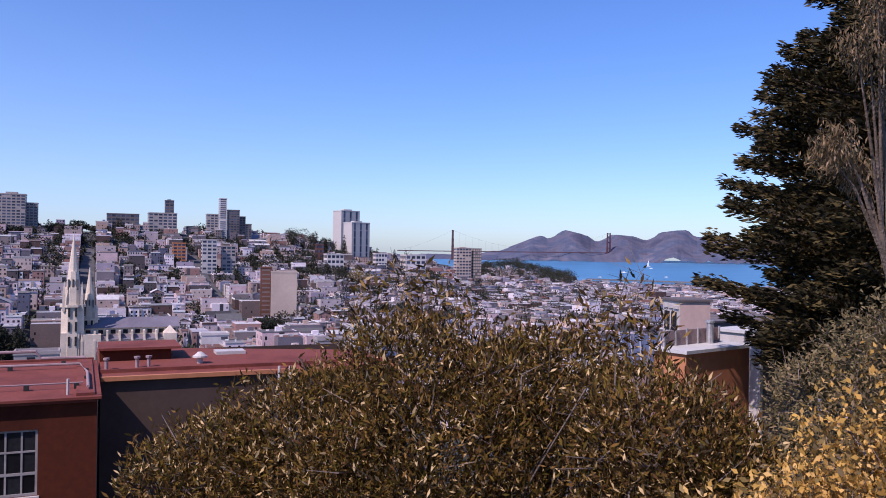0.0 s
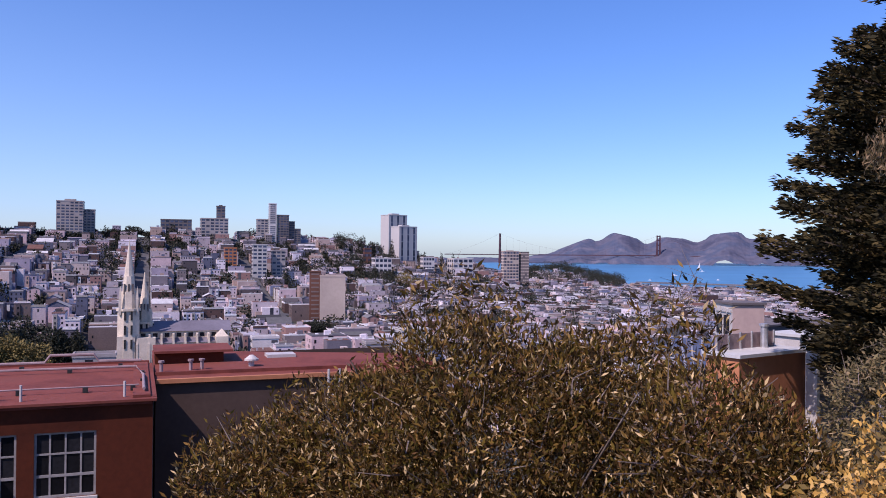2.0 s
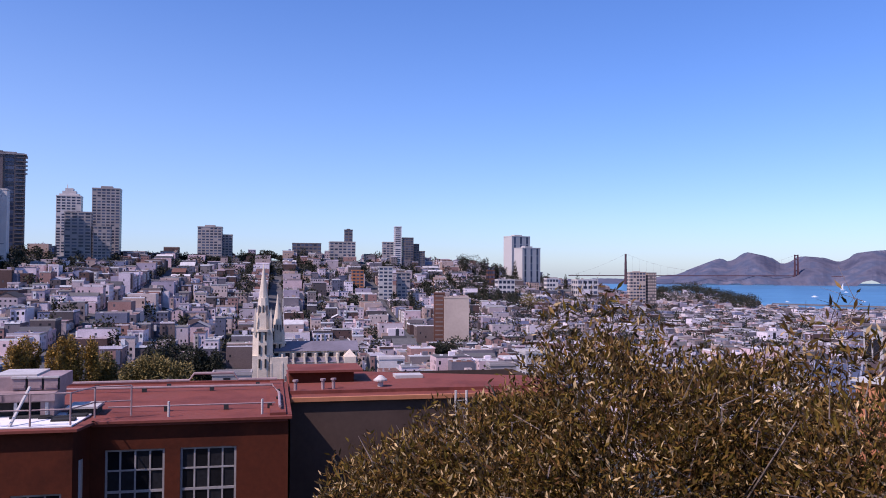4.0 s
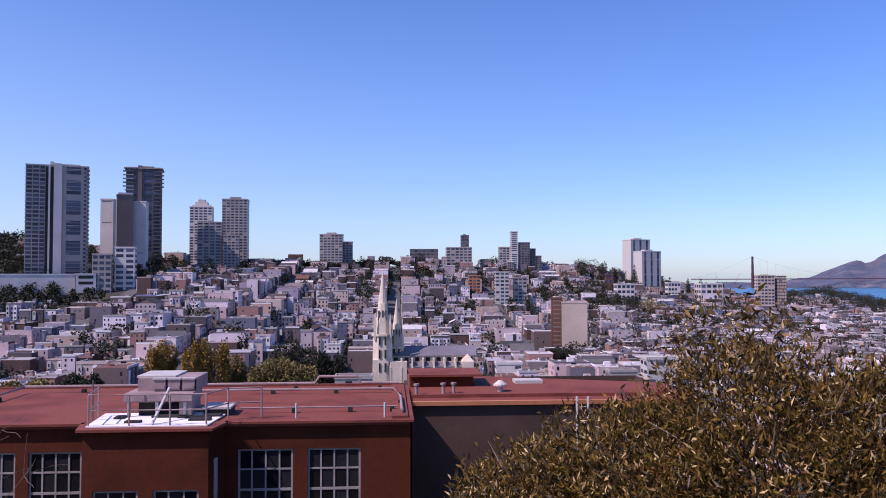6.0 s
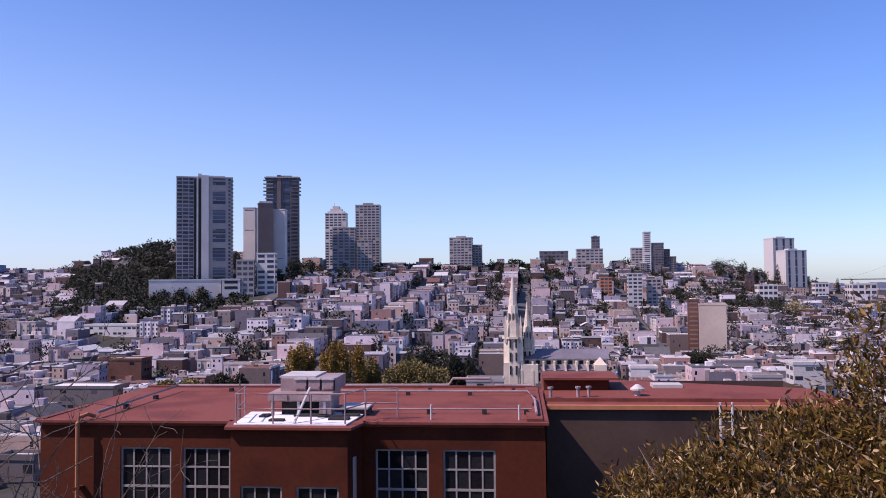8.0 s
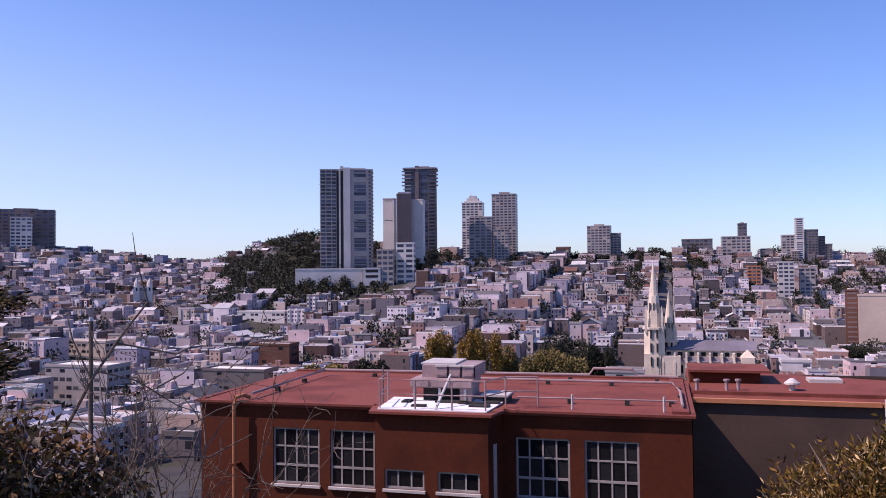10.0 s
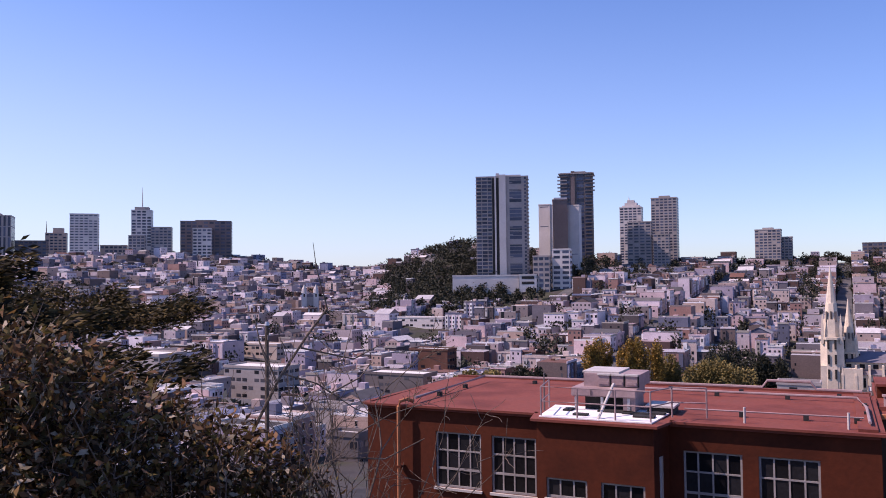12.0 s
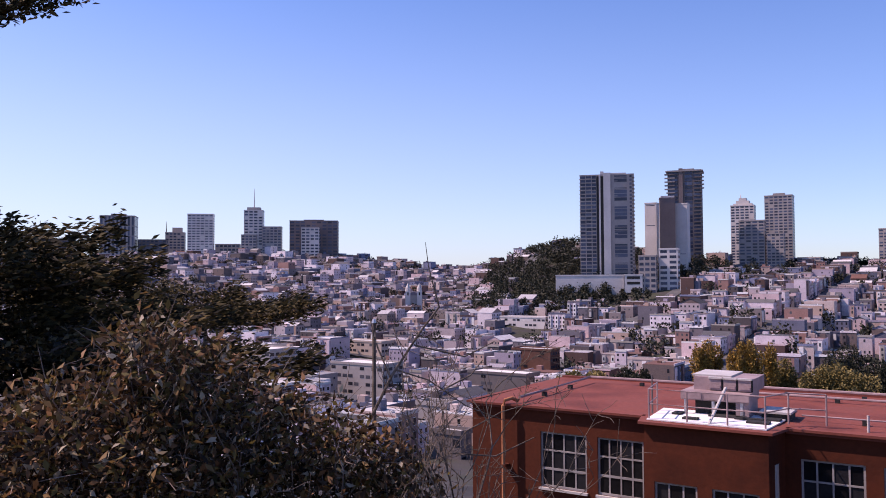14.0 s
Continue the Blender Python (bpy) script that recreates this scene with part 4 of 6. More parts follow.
# ---------------------------------------------------------------- the church with two spires
def church():
    c = polar(24.3, 428, z=-58)
    t = thing("church", "cream stone church with twin spires and long nave", "church", Matrix.Translation(c) @ Matrix.Rotation(radians(23.2), 4, "Z"))

    def spire(x, y, h, s):
        sp = part("spire_tower", Geo().frustum(x, y, 0, s * 1.55, h * 0.46, s * 1.45, 8, turn=0.39), M["church"], t, "cream stone bell tower")
        part("belfry", Geo().frustum(x, y, h * 0.46, s * 1.15, h * 0.60, s * 1.0, 8, turn=0.39).frustum(x, y, h * 0.60, s * 0.85, h * 0.72, s * 0.7, 8, turn=0.39), M["church"], sp)
        part("steeple", Geo().frustum(x, y, h * 0.72, s * 0.62, h, 0.12, 8), M["church"], sp)
        for dx in (-1, 1):
            for dy in (-1, 1):
                part("pinnacle", Geo().box(x + dx * s * 1.05 - 0.6, x + dx * s * 1.05 + 0.6, y + dy * s * 1.05 - 0.6, y + dy * s * 1.05 + 0.6, h * 0.42, h * 0.54).frustum(x + dx * s * 1.05, y + dy * s * 1.05, h * 0.54, 0.9, h * 0.64, 0.05, 4, turn=0.785), M["church"], sp)
        for i in range(3):
            for sx in (-0.4, 0.4):
                part("belfry_opening", Geo().box(x + sx * s - 0.45, x + sx * s + 0.45, y - s * 1.5, y - s + 0.2, h * (0.16 + 0.11 * i), h * (0.23 + 0.11 * i)), M["black"], sp)
                part("belfry_opening", Geo().box(x + s - 0.2, x + s * 1.5, y + sx * s - 0.45, y + sx * s + 0.45, h * (0.16 + 0.11 * i), h * (0.23 + 0.11 * i)), M["black"], sp)
        for i in range(4):
            part("lucarne", Geo().box(x - 0.35 + (0.55 * s if i == 1 else -0.55 * s if i == 3 else 0), x + 0.35 + (0.55 * s if i == 1 else -0.55 * s if i == 3 else 0), y - s * 0.85, y + s * 0.2, h * 0.58, h * 0.66), M["concrete_dark"], sp)
        part("string_course", Geo().frustum(x, y, h * 0.45, s * 1.65, h * 0.468, s * 1.65, 8, turn=0.39), M["church"], sp)

    spire(0, 0, 62.5, 3.7)
    spire(7.2, 8, 62.5 * 0.75, 3.0)
    for x0, z1 in ((-5.0, 16), (4.5, 15)):
        part("front", Geo().box(x0, x0 + 8, -5, 12, 0, z1), M["church"], t)
    # nave and aisles seen from the side
    part("nave_wall", Geo().box(-5, 48, 2, 18, 0, 17.5), M["church"], t)
    part("nave_roof", Geo().poly([(-5, 1, 17.5), (49, 1, 17.5), (49, 10, 22), (-5, 10, 22)]).poly([(49, 19, 17.5), (-5, 19, 17.5), (-5, 10, 22), (49, 10, 22)]).poly([(49, 1, 17.5), (49, 19, 17.5), (49, 10, 22)]), M["church_roof"], t, "grey-violet pitched nave roof")
    part("aisle_wall", Geo().box(-5, 48, -4, 2, 0, 12.5), M["church"], t)
    part("aisle_roof", Geo().poly([(-5, -4.6, 12.4), (48, -4.6, 12.4), (48, 2, 14.2), (-5, 2, 14.2)]), M["church_roof"], t)
    for i in range(9):
        x = -1.5 + 5.6 * i
        part("buttress", Geo().box(x - 0.5, x + 0.5, -5.2, -4, 0, 12).box(x - 0.45, x + 0.45, -4, 2, 12.5, 16.5).frustum(x, -4.6, 12, 0.8, 15.5, 0.05, 4, turn=0.785), M["church"], t)
        part("aisle_window", Geo().box(x + 1.4, x + 2.4, -4.1, -3.9, 6.5, 10.8).box(x + 3.0, x + 4.0, -4.1, -3.9, 6.5, 10.8), M["glass"], t)
        part("clerestory_window", Geo().box(x + 1.6, x + 3.8, 1.9, 2.05, 14.6, 16.6), M["glass"], t)
    part("apse_hut", Geo().box(41, 47, -6, 2, 0, 15).frustum(44, -2, 15, 4.4, 18.5, 0.2, 4, turn=0.785), M["church"], t)


church()


def small_church():
    p = polar(58.8, 800, z=0)
    z = land(p.x, p.y)
    t = thing("small_church", "small grey-blue church with two white pointed towers", "church", Matrix.Translation((p.x, p.y, z)) @ Matrix.Rotation(radians(58.8), 4, "Z"))
    top = 800 * math.tan(radians(-0.2)) - z
    part("nave", Geo().box(-8.5, 8.5, 0, 24, -4, top - 12), M["concrete"], t)
    part("nave_roof", Geo().poly([(-8.8, -0.3, top - 12), (8.8, -0.3, top - 12), (0, -0.3, top - 8)]).poly([(-8.8, -0.3, top - 12), (0, -0.3, top - 8), (0, 24, top - 8), (-8.8, 24, top - 12)]).poly([(0, -0.3, top - 8), (8.8, -0.3, top - 12), (8.8, 24, top - 12), (0, 24, top - 8)]), M["church_roof"], t, "grey pitched roof")
    for x in (-5.6, 5.6):
        tw = part("tower", Geo().box(x - 2.4, x + 2.4, -1.5, 3.3, -4, top - 8), M["concrete_white"], t, "white square tower")
        part("belfry", Geo().frustum(x, 0.9, top - 8, 2.6, top - 4.5, 2.3, 8), M["concrete_white"], tw)
        part("cap", Geo().frustum(x, 0.9, top - 4.5, 2.3, top, 0.15, 8), M["white"], tw)
        part("belfry_opening", Geo().box(x - 0.7, x + 0.7, -1.6, -1.4, top - 12, top - 9), M["black"], tw)


small_church()


def utility_pole():
    p = polar(62.1, 36, z=0)
    z = land(p.x, p.y) - 0.4
    top = 36 * math.tan(radians(-3.0)) - z
    t = thing("utility_pole", "slim weathered wooden utility pole on the slope", "pole", Matrix.Translation((p.x, p.y, z)))
    part("shaft", Geo().frustum(0, 0, 0, 0.13, top, 0.08, 9), M["bark"], t)
    part("cap", Geo().frustum(0, 0, top, 0.1, top + 0.16, 0.07, 9), M["steel"], t, "grey metal cap")
    part("insulator", Geo().frustum(0.12, 0, top - 0.6, 0.05, top - 0.4, 0.04, 8), M["concrete_dark"], t)


utility_pole()


# ---------------------------------------------------------------- the far bridge
def bridge():
    t = thing("suspension_bridge", "far red suspension bridge, dulled purple by painted haze", "bridge")
    S, N = (-0.67, 4350), (-11.45, 4480)
    tops = []
    for az, r, el in ((*S, 1.38), (*N, 1.30)):
        p = polar(az, r, z=0)
        zt, zb = r * math.tan(radians(el)), sea_level(r) - 8
        g = Geo()
        side = Vector((0.25, 1, 0)).normalized() if az > -5 else Vector((0.9, 0.4, 0))
        for s in (-1, 1):
            q = p + side * 9 * s
            for k in range(4):
                a = 5.2 - 0.7 * k
                z0, z1 = zb + (zt - zb) * k / 4, zb + (zt - zb) * (k + 1) / 4
                g.box(q.x - a, q.x + a, q.y - a, q.y + a, z0, z1)
        tw = part("bridge_tower", g, M["bridge"], t)
        for f in (0.3, 0.5, 0.68, 0.84, 0.97):
            z = zb + (zt - zb) * f
            a, b = p - side * 9, p + side * 9
            part("cross_strut", Geo().tube([(a.x, a.y, z), (b.x, b.y, z)], 3.2, 4), M["bridge"], tw)
        tops.append(Vector((p.x, p.y, zt)))
    deck = -8.0
    ends = polar(3.2, 4300, z=deck), polar(-16.5, 4550, z=deck - 4)
    line = [Vector((ends[0].x, ends[0].y, deck)), Vector((tops[0].x, tops[0].y, deck)), Vector((tops[1].x, tops[1].y, deck + 3)), ends[1]]
    part("deck", Geo().tube(line, 3.2, 4), M["bridge"], t, "bridge deck in red dulled by painted haze")
    def cable(a, b, sag, n=24):
        return [a.lerp(b, i / n) - Vector((0, 0, sag * 4 * (i / n) * (1 - i / n))) for i in range(n + 1)]
    part("main_cable", Geo().tube(cable(tops[0], tops[1], 88), 0.3, 4), M["bridge"], t)
    part("side_cable", Geo().tube(cable(ends[0], tops[0], 12, 8), 0.3, 4), M["bridge"], t)
    part("side_cable", Geo().tube(cable(tops[1], ends[1], 12, 8), 0.3, 4), M["bridge"], t)
    for i in range(1, 24, 1):
        p = cable(tops[0], tops[1], 88)[i]
        part("suspender", Geo().box(p.x - 0.15, p.x + 0.15, p.y - 0.15, p.y + 0.15, deck, max(p.z, deck + 1)), M["bridge"], t)


bridge()


# ---------------------------------------------------------------- the city's houses
def at_uv(u, v):
    return GU * u + GV * v


def house_types():
    """Row houses, front to the -y side, one of each kind, with their parts."""
    types = []
    win_me = Geo().box(-0.55, 0.55, -0.05, 0.10, 0, 1.6).box(-0.68, 0.68, -0.14, 0.03, -0.16, -0.01, k=1).box(-0.66, 0.66, -0.10, 0.03, 1.6, 1.76, k=1).mesh("window", M["glass"], M["trim"])
    spec = [(8, 20, 3, "bay"), (7.5, 18, 3, "flat"), (9, 22, 4, "bay"), (8, 16, 2, "gable"), (14, 22, 4, "flat"), (7.5, 20, 3, "cornice"), (10, 18, 3, "hut"), (18, 24, 5, "flat"), (8.5, 18, 3, "gable")]
    for w, d, n, style in spec:
        h = 3.1 * n + 0.9
        t = thing("row_house", f"painted {'pitched-roof' if style == 'gable' else 'flat-roofed'} row house, {n} storeys, with {'bay windows' if style == 'bay' else 'plain windows'}", "house", group="row houses of the valley")
        part("wall", Geo().box(-w / 2, w / 2, -d / 2, d / 2, -14, h), M["house"], t)
        if style == "gable":
            part("roof", Geo().poly([(-w / 2 - 0.3, -d / 2 - 0.3, h), (0, -d / 2 - 0.3, h + w * 0.3), (0, d / 2 + 0.3, h + w * 0.3), (-w / 2 - 0.3, d / 2 + 0.3, h)]).poly([(0, -d / 2 - 0.3, h + w * 0.3), (w / 2 + 0.3, -d / 2 - 0.3, h), (w / 2 + 0.3, d / 2 + 0.3, h), (0, d / 2 + 0.3, h + w * 0.3)]), M["roof"], t)
            part("gable", Geo().poly([(-w / 2, -d / 2, h), (w / 2, -d / 2, h), (0, -d / 2, h + w * 0.3)]).poly([(w / 2, d / 2, h), (-w / 2, d / 2, h), (0, d / 2, h + w * 0.3)]), M["house"], t)
        else:
            part("roof", Geo().box(-w / 2 + 0.25, w / 2 - 0.25, -d / 2 + 0.25, d / 2 - 0.25, h - 0.05, h + 0.06), M["roof"], t)
            part("parapet", Geo().box(-w / 2 - 0.05, w / 2 + 0.05, -d / 2 - 0.1, -d / 2 + 0.25, h - 0.4, h + 0.6).box(-w / 2 - 0.05, w / 2 + 0.05, d / 2 - 0.25, d / 2 + 0.05, h, h + 0.4).box(-w / 2 - 0.02, -w / 2 + 0.25, -d / 2 + 0.25, d / 2 - 0.25, h, h + 0.4).box(w / 2 - 0.25, w / 2 + 0.02, -d / 2 + 0.25, d / 2 - 0.25, h, h + 0.4), M["trim"] if style in ("cornice", "bay") else M["house"], t)
            if style in ("hut", "cornice", "flat"):
                part("stair_hut", Geo().box(-1.4, 1.4, 0.5, 4, h, h + 2.5), M["house"], t)
            part("skylight", Geo().box(-w * 0.3, -w * 0.3 + 1.6, -d * 0.3, -d * 0.3 + 2.2, h, h + 0.5), M["trim"], t)
        cols = max(2, round(w / 2.9))
        if style == "bay":
            for s in (-1, 1):
                part("bay", Geo().prism([(s * w * 0.25 - 1.4, -d / 2), (s * w * 0.25 - 0.8, -d / 2 - 0.9), (s * w * 0.25 + 0.8, -d / 2 - 0.9), (s * w * 0.25 + 1.4, -d / 2)], 3.0, h - 0.5), M["house"], t)
        for i in range(n):
            for c in range(cols):
                x = -w / 2 + w * (c + 0.5) / cols
                y = -d / 2
                if style == "bay":
                    x = (-1 if c == 0 else 1) * w * 0.25 if cols == 2 or c in (0, cols - 1) else 0
                    y = -d / 2 - (0.9 if i else 0) if x else -d / 2
                part("window", win_me, None, t, m=Matrix.Translation((x, y, 1.0 + 3.1 * i)))
            if style != "bay":
                part("window", win_me, None, t, m=Matrix.Translation((-w / 2, -d * 0.15, 1.0 + 3.1 * i)) @ Matrix.Rotation(-math.pi / 2, 4, "Z"))
                part("window", win_me, None, t, m=Matrix.Translation((w / 2, -d * 0.15, 1.0 + 3.1 * i)) @ Matrix.Rotation(math.pi / 2, 4, "Z"))
        types.append((t, w, d, h))
    return types


RESERVED = [(polar(24.0, 428, z=0), 48), (polar(20.5, 425, z=0), 34), (polar(11.2, 645, z=0), 26), (polar(45.5, 755, z=0), 40), (polar(47, 720, z=0), 30), (polar(43.5, 715, z=0), 26), (polar(40.5, 815, z=0), 40),
            (polar(40.2, 900, z=0), 30), (polar(41.3, 720, z=0), 20), (polar(35.8, 940, z=0), 46), (polar(6.2, 1200, z=0), 40), (polar(27.6, 1022, z=0), 34), (polar(15.8, 862, z=0), 26), (polar(17.9, 900, z=0), 16),
            (polar(34.0, 360, z=0), 52), (polar(38.5, 345, z=0), 40), (polar(29.5, 370, z=0), 40), (polar(62.1, 410, z=0), 26), (polar(62.0, 570, z=0), 26), (polar(52.6, 412, z=0), 26), (polar(50.3, 490, z=0), 22),
            (polar(51.0, 645, z=0), 26), (polar(57.3, 244, z=0), 13), (polar(58.8, 808, z=0), 18), (polar(56.2, 198, z=0), 12), (polar(69.2, 428, z=0), 24)]


# what stands in the open: bearings, distance, and the angle under which nearer roofs stay
CLEAR = [(43.0, 50.4, 745, -1.25), (17.7, 25.4, 428, -6.45), (9.9, 12.8, 640, -4.7), (14.1, 16.6, 870, -1.75), (40.0, 43.4, 800, -1.0), (17.3, 18.5, 900, -1.0), (27.0, 40.8, 340, -6.8), (4.2, 6.8, 330, -7.2), (-2.8, -0.6, 1450, -1.2), (5.0, 7.8, 1180, -0.3), (33.3, 37.4, 930, 0.8),
         (50.1, 55.1, 400, -8.2), (59.6, 64.6, 395, -8.0), (48.7, 52.0, 475, -6.2), (49.2, 52.8, 635, -3.8), (60.2, 63.9, 555, -5.6), (55.9, 58.7, 236, -10.5), (57.8, 59.8, 798, -1.5), (54.9, 57.6, 192, -11.5)]


def in_the_way(az, r, top):
    el = math.degrees(math.atan2(top, r))
    return any(a < az < b and r < far and el > low for a, b, far, low in CLEAR)


def plots(rng):
    """The building plots of the street grid: centre (u, v), width, depth, turn of the front from the slope's way."""
    for k in range(-16, 14):
        v0, v1 = -4 + 104 * k + 7, -4 + 104 * (k + 1) - 7
        for j in range(-1, 16):
            u0 = 190 + 122 * j + (31 if k % 3 == 0 else 0)
            for edge, turn in ((v0, -90), (v1, 90)):                         # houses fronting the streets up the hill
                u = u0 + rng.uniform(0, 2)
                while u < u0 + 100:
                    w, d = rng.choice([7, 7.5, 7.5, 8, 8.5, 9, 12, 15]), rng.uniform(14, 19)
                    yield u + w / 2, edge - math.copysign(d / 2 + rng.uniform(0, 0.8), turn), w, d, turn
                    u += w + (0.05 if rng.random() < 0.85 else rng.uniform(1, 4))
            for row in range(4):
                v = v0 + 20 + rng.uniform(0, 3)
                while v < v1 - 25:
                    w, d = rng.choice([6.5, 7.5, 7.5, 8, 8, 8.5, 9, 10, 14]), rng.uniform(13, 21)
                    yield u0 + 11 + 28 * row + rng.uniform(-4, 4), v + w / 2, w, d, 0
                    v += w + (0.05 if rng.random() < 0.75 else rng.uniform(1, 5))


def city():
    rng = random.Random(7)
    types = house_types()
    used = [False] * len(types)
    near, far = [], []
    trees = []
    for uc, vc, w, d, turn in plots(rng):
        p = at_uv(uc, vc)
        r, az = math.hypot(p.x, p.y), math.degrees(math.atan2(-p.x, p.y))
        if r < 190 or not -30 < az < 88 or (az < 0 and r > shore(az) - 120):
            continue
        rc = float(np.interp(az, LAND_AZ, CREST_R)) if az > 0 else 1750
        if r > rc + 60 or any((p - q).length < s for q, s in RESERVED):
            continue
        wooded = 45.8 < az < 53.5 and r > 730
        if rng.random() < (0.8 if wooded else 0.07):
            trees.append(p)
            continue
        z = min(land(p.x, p.y), land(*(p - GU * (w if turn else d) / 2)[:2]))
        n = rng.choice([2, 2, 2, 3, 3, 3, 3, 4]) + (1 if w > 11 and rng.random() < 0.6 else 0)
        if in_the_way(az, r, z + 3.0 * n + 2):
            n = 2
            if in_the_way(az, r, z + 8):
                continue
        (near if r < 470 else far).append((p, z, w, d, n, turn, r, rng.random()))
        if rng.random() < 0.10:
            trees.append(at_uv(uc + rng.uniform(-4, 4), vc - math.copysign(d / 2 + 3, turn)) if turn else at_uv(uc + d / 2 + 3, vc))
    near.sort(key=lambda q: q[6])
    far += near[280:]
    near = near[:280]
    for p, z, w, d, n, side, r, q in near:
        best = min(range(len(types)), key=lambda i: abs(types[i][1] - w) * 1.5 + abs(types[i][3] - 3.1 * n) * 0.5 + 2.5 * ((i * 0.37 + q * 3) % 1))
        t, tw, td, th = types[best]
        m = Matrix.Translation((p.x, p.y, z)) @ Matrix.Rotation(GRID + radians(side), 4, "Z") @ Matrix.Diagonal((w / tw, d / td, 0.85 + 0.2 * q, 1))
        if used[best]:
            copy_thing(t, m)
        else:
            t.matrix_basis = m
            used[best] = True
    for (t, *_), u in zip(types, used):
        if not u:
            for o in (*t.children_recursive, t):
                bpy.data.objects.remove(o)
    # the houses past those, joined
    g, gr, gw, gt = Geo(), Geo(), Geo(), Geo()

    def pane(m, x0, x1, y, z0, z1, turned=False):
        c = ((x0, z0), (x1, z0), (x1, z1), (x0, z1))
        gw.poly([m @ Vector((y, a, b) if turned else (a, y, b)) for a, b in c])

    for p, z, w, d, n, side, r, q in far:
        storey = rng.uniform(2.75, 3.2)
        h = storey * n + 0.4 + 1.2 * q
        m = Matrix.Translation((p.x, p.y, z)) @ Matrix.Rotation(GRID + radians(side) + (q - 0.5) * 0.05, 4, "Z")
        back = d / 2 - (rng.uniform(3, 6) if rng.random() < 0.4 else 0)      # a lower rear wing on some
        g.box(-w / 2, w / 2, -d / 2, back, -9, h, m, bottom=False)
        if back < d / 2:
            hb = h - storey * rng.choice((0.9, 1.0, 1.9))
            g.box(-w / 2 + 0.4, w / 2 - rng.uniform(0.4, 3), back, d / 2, -9, hb, m, bottom=False)
            gr.box(-w / 2 + 0.4, w / 2 - 3, back, d / 2 - 0.2, hb, hb + 0.12, m, bottom=False)
        if q < 0.10:
            a = [m @ Vector(c) for c in ((-w / 2 - 0.2, -d / 2 - 0.4, h), (-w / 2 - 0.2, back, h), (0, back, h + w * 0.25), (0, -d / 2 - 0.4, h + w * 0.25), (w / 2 + 0.2, back, h), (w / 2 + 0.2, -d / 2 - 0.4, h))]
            gr.poly([a[0], a[3], a[2], a[1]]).poly([a[3], a[5], a[4], a[2]])
            g.poly([m @ Vector((-w / 2, -d / 2, h)), m @ Vector((w / 2, -d / 2, h)), m @ Vector((0, -d / 2, h + w * 0.25))])
        else:
            gr.box(-w / 2 + 0.2, w / 2 - 0.2, -d / 2 + 0.2, back - 0.2, h, h + 0.12, m, bottom=False)
            top = h + rng.uniform(0.2, 1.1)
            (gt if q < 0.5 else g).box(-w / 2 - 0.12, w / 2 + 0.12, -d / 2 - 0.25, -d / 2 + 0.2, h - 0.25, top, m)
            for x in (-w / 2, w / 2 - 0.25):                                  # party walls above the roof
                if rng.random() < 0.5:
                    (gt if rng.random() < 0.4 else g).box(x, x + 0.25, -d / 2, back, h - 0.1, h + rng.uniform(0.3, 0.9), m)
            for _ in range(rng.choice((1, 2, 2, 3, 4)) if r < 1000 else 1):   # huts, skylights, chimneys, vents
                a, b, c, e = rng.choice(((1.3, 1.5, 2.3, g), (0.8, 0.7, 0.6, gt), (0.35, 0.35, 1.5, g), (0.6, 0.9, 0.9, gr), (0.3, 0.3, 1.2, gt)))
                x, y = rng.uniform(-w / 2 + a, w / 2 - a), rng.uniform(-d * 0.4, d * 0.25)
                e.box(x - a, x + a, y - b, y + b, h, h + c, m, bottom=False)
        cu = max(2, round(w / rng.uniform(2.3, 3.6)))
        cd = max(2, round(d / rng.uniform(3.5, 6)))
        ww, wh = rng.uniform(0.35, 0.62), rng.uniform(1.1, 1.8)
        bays = r < 800 and q > 0.6
        full = rng.uniform(0.45, 1.0)
        if bays:                                                             # projecting bays
            for c in range(0, cu, 2):
                x = -w / 2 + w * (c + 0.5) / cu
                (gt if q > 0.8 else g).box(x - 1.0, x + 1.0, -d / 2 - 0.7, -d / 2 + 0.1, storey, h - 0.9, m)
        if rng.random() < 0.3:                                               # a light well's shade, put in as a dark box
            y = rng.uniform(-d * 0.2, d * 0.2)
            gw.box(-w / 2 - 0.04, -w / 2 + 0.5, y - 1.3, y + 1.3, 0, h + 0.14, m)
        for i in range(n):
            z0, z1 = 0.9 + storey * i, 0.9 + wh + storey * i
            for c in range(cu):
                if i == 0 and c % 2 == 0:
                    pane(m, -w / 2 + w * (c + 0.5) / cu - 1.0, -w / 2 + w * (c + 0.5) / cu + 1.0, -d / 2 - 0.05, 0.0, 2.2)
                elif rng.random() < full:
                    x = -w / 2 + w * (c + 0.5) / cu + rng.uniform(-0.15, 0.15)
                    pane(m, x - ww, x + ww, -d / 2 - (0.76 if bays and c % 2 == 0 and i else 0.05), z0, z1)
            for x, share in ((-w / 2 - 0.05, 0.4), (w / 2 + 0.05, 0.3)):
                for c in range(cd):
                    if rng.random() < share:
                        y = -d / 2 + d * (c + rng.uniform(0.3, 0.7)) / cd
                        k = rng.uniform(0.3, 0.7)
                        if y + k < back:
                            pane(m, y - k, y + k, x, z0, z1, True)
            if side:                                                         # windows of the rear
                for c in range(cu):
                    if rng.random() < 0.4 and back == d / 2:
                        x = -w / 2 + w * (c + 0.5) / cu
                        pane(m, x - ww, x + ww, d / 2 + 0.05, z0, z1)
    t = thing("hillside_houses", "dense pale painted houses covering the far slopes", "houses", kind="stuff")
    part("wall_mass", g, M["house_far"], t, kind="stuff")
    part("roof_mass", gr, M["roof_far"], t, kind="stuff")
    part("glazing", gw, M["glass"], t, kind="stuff")
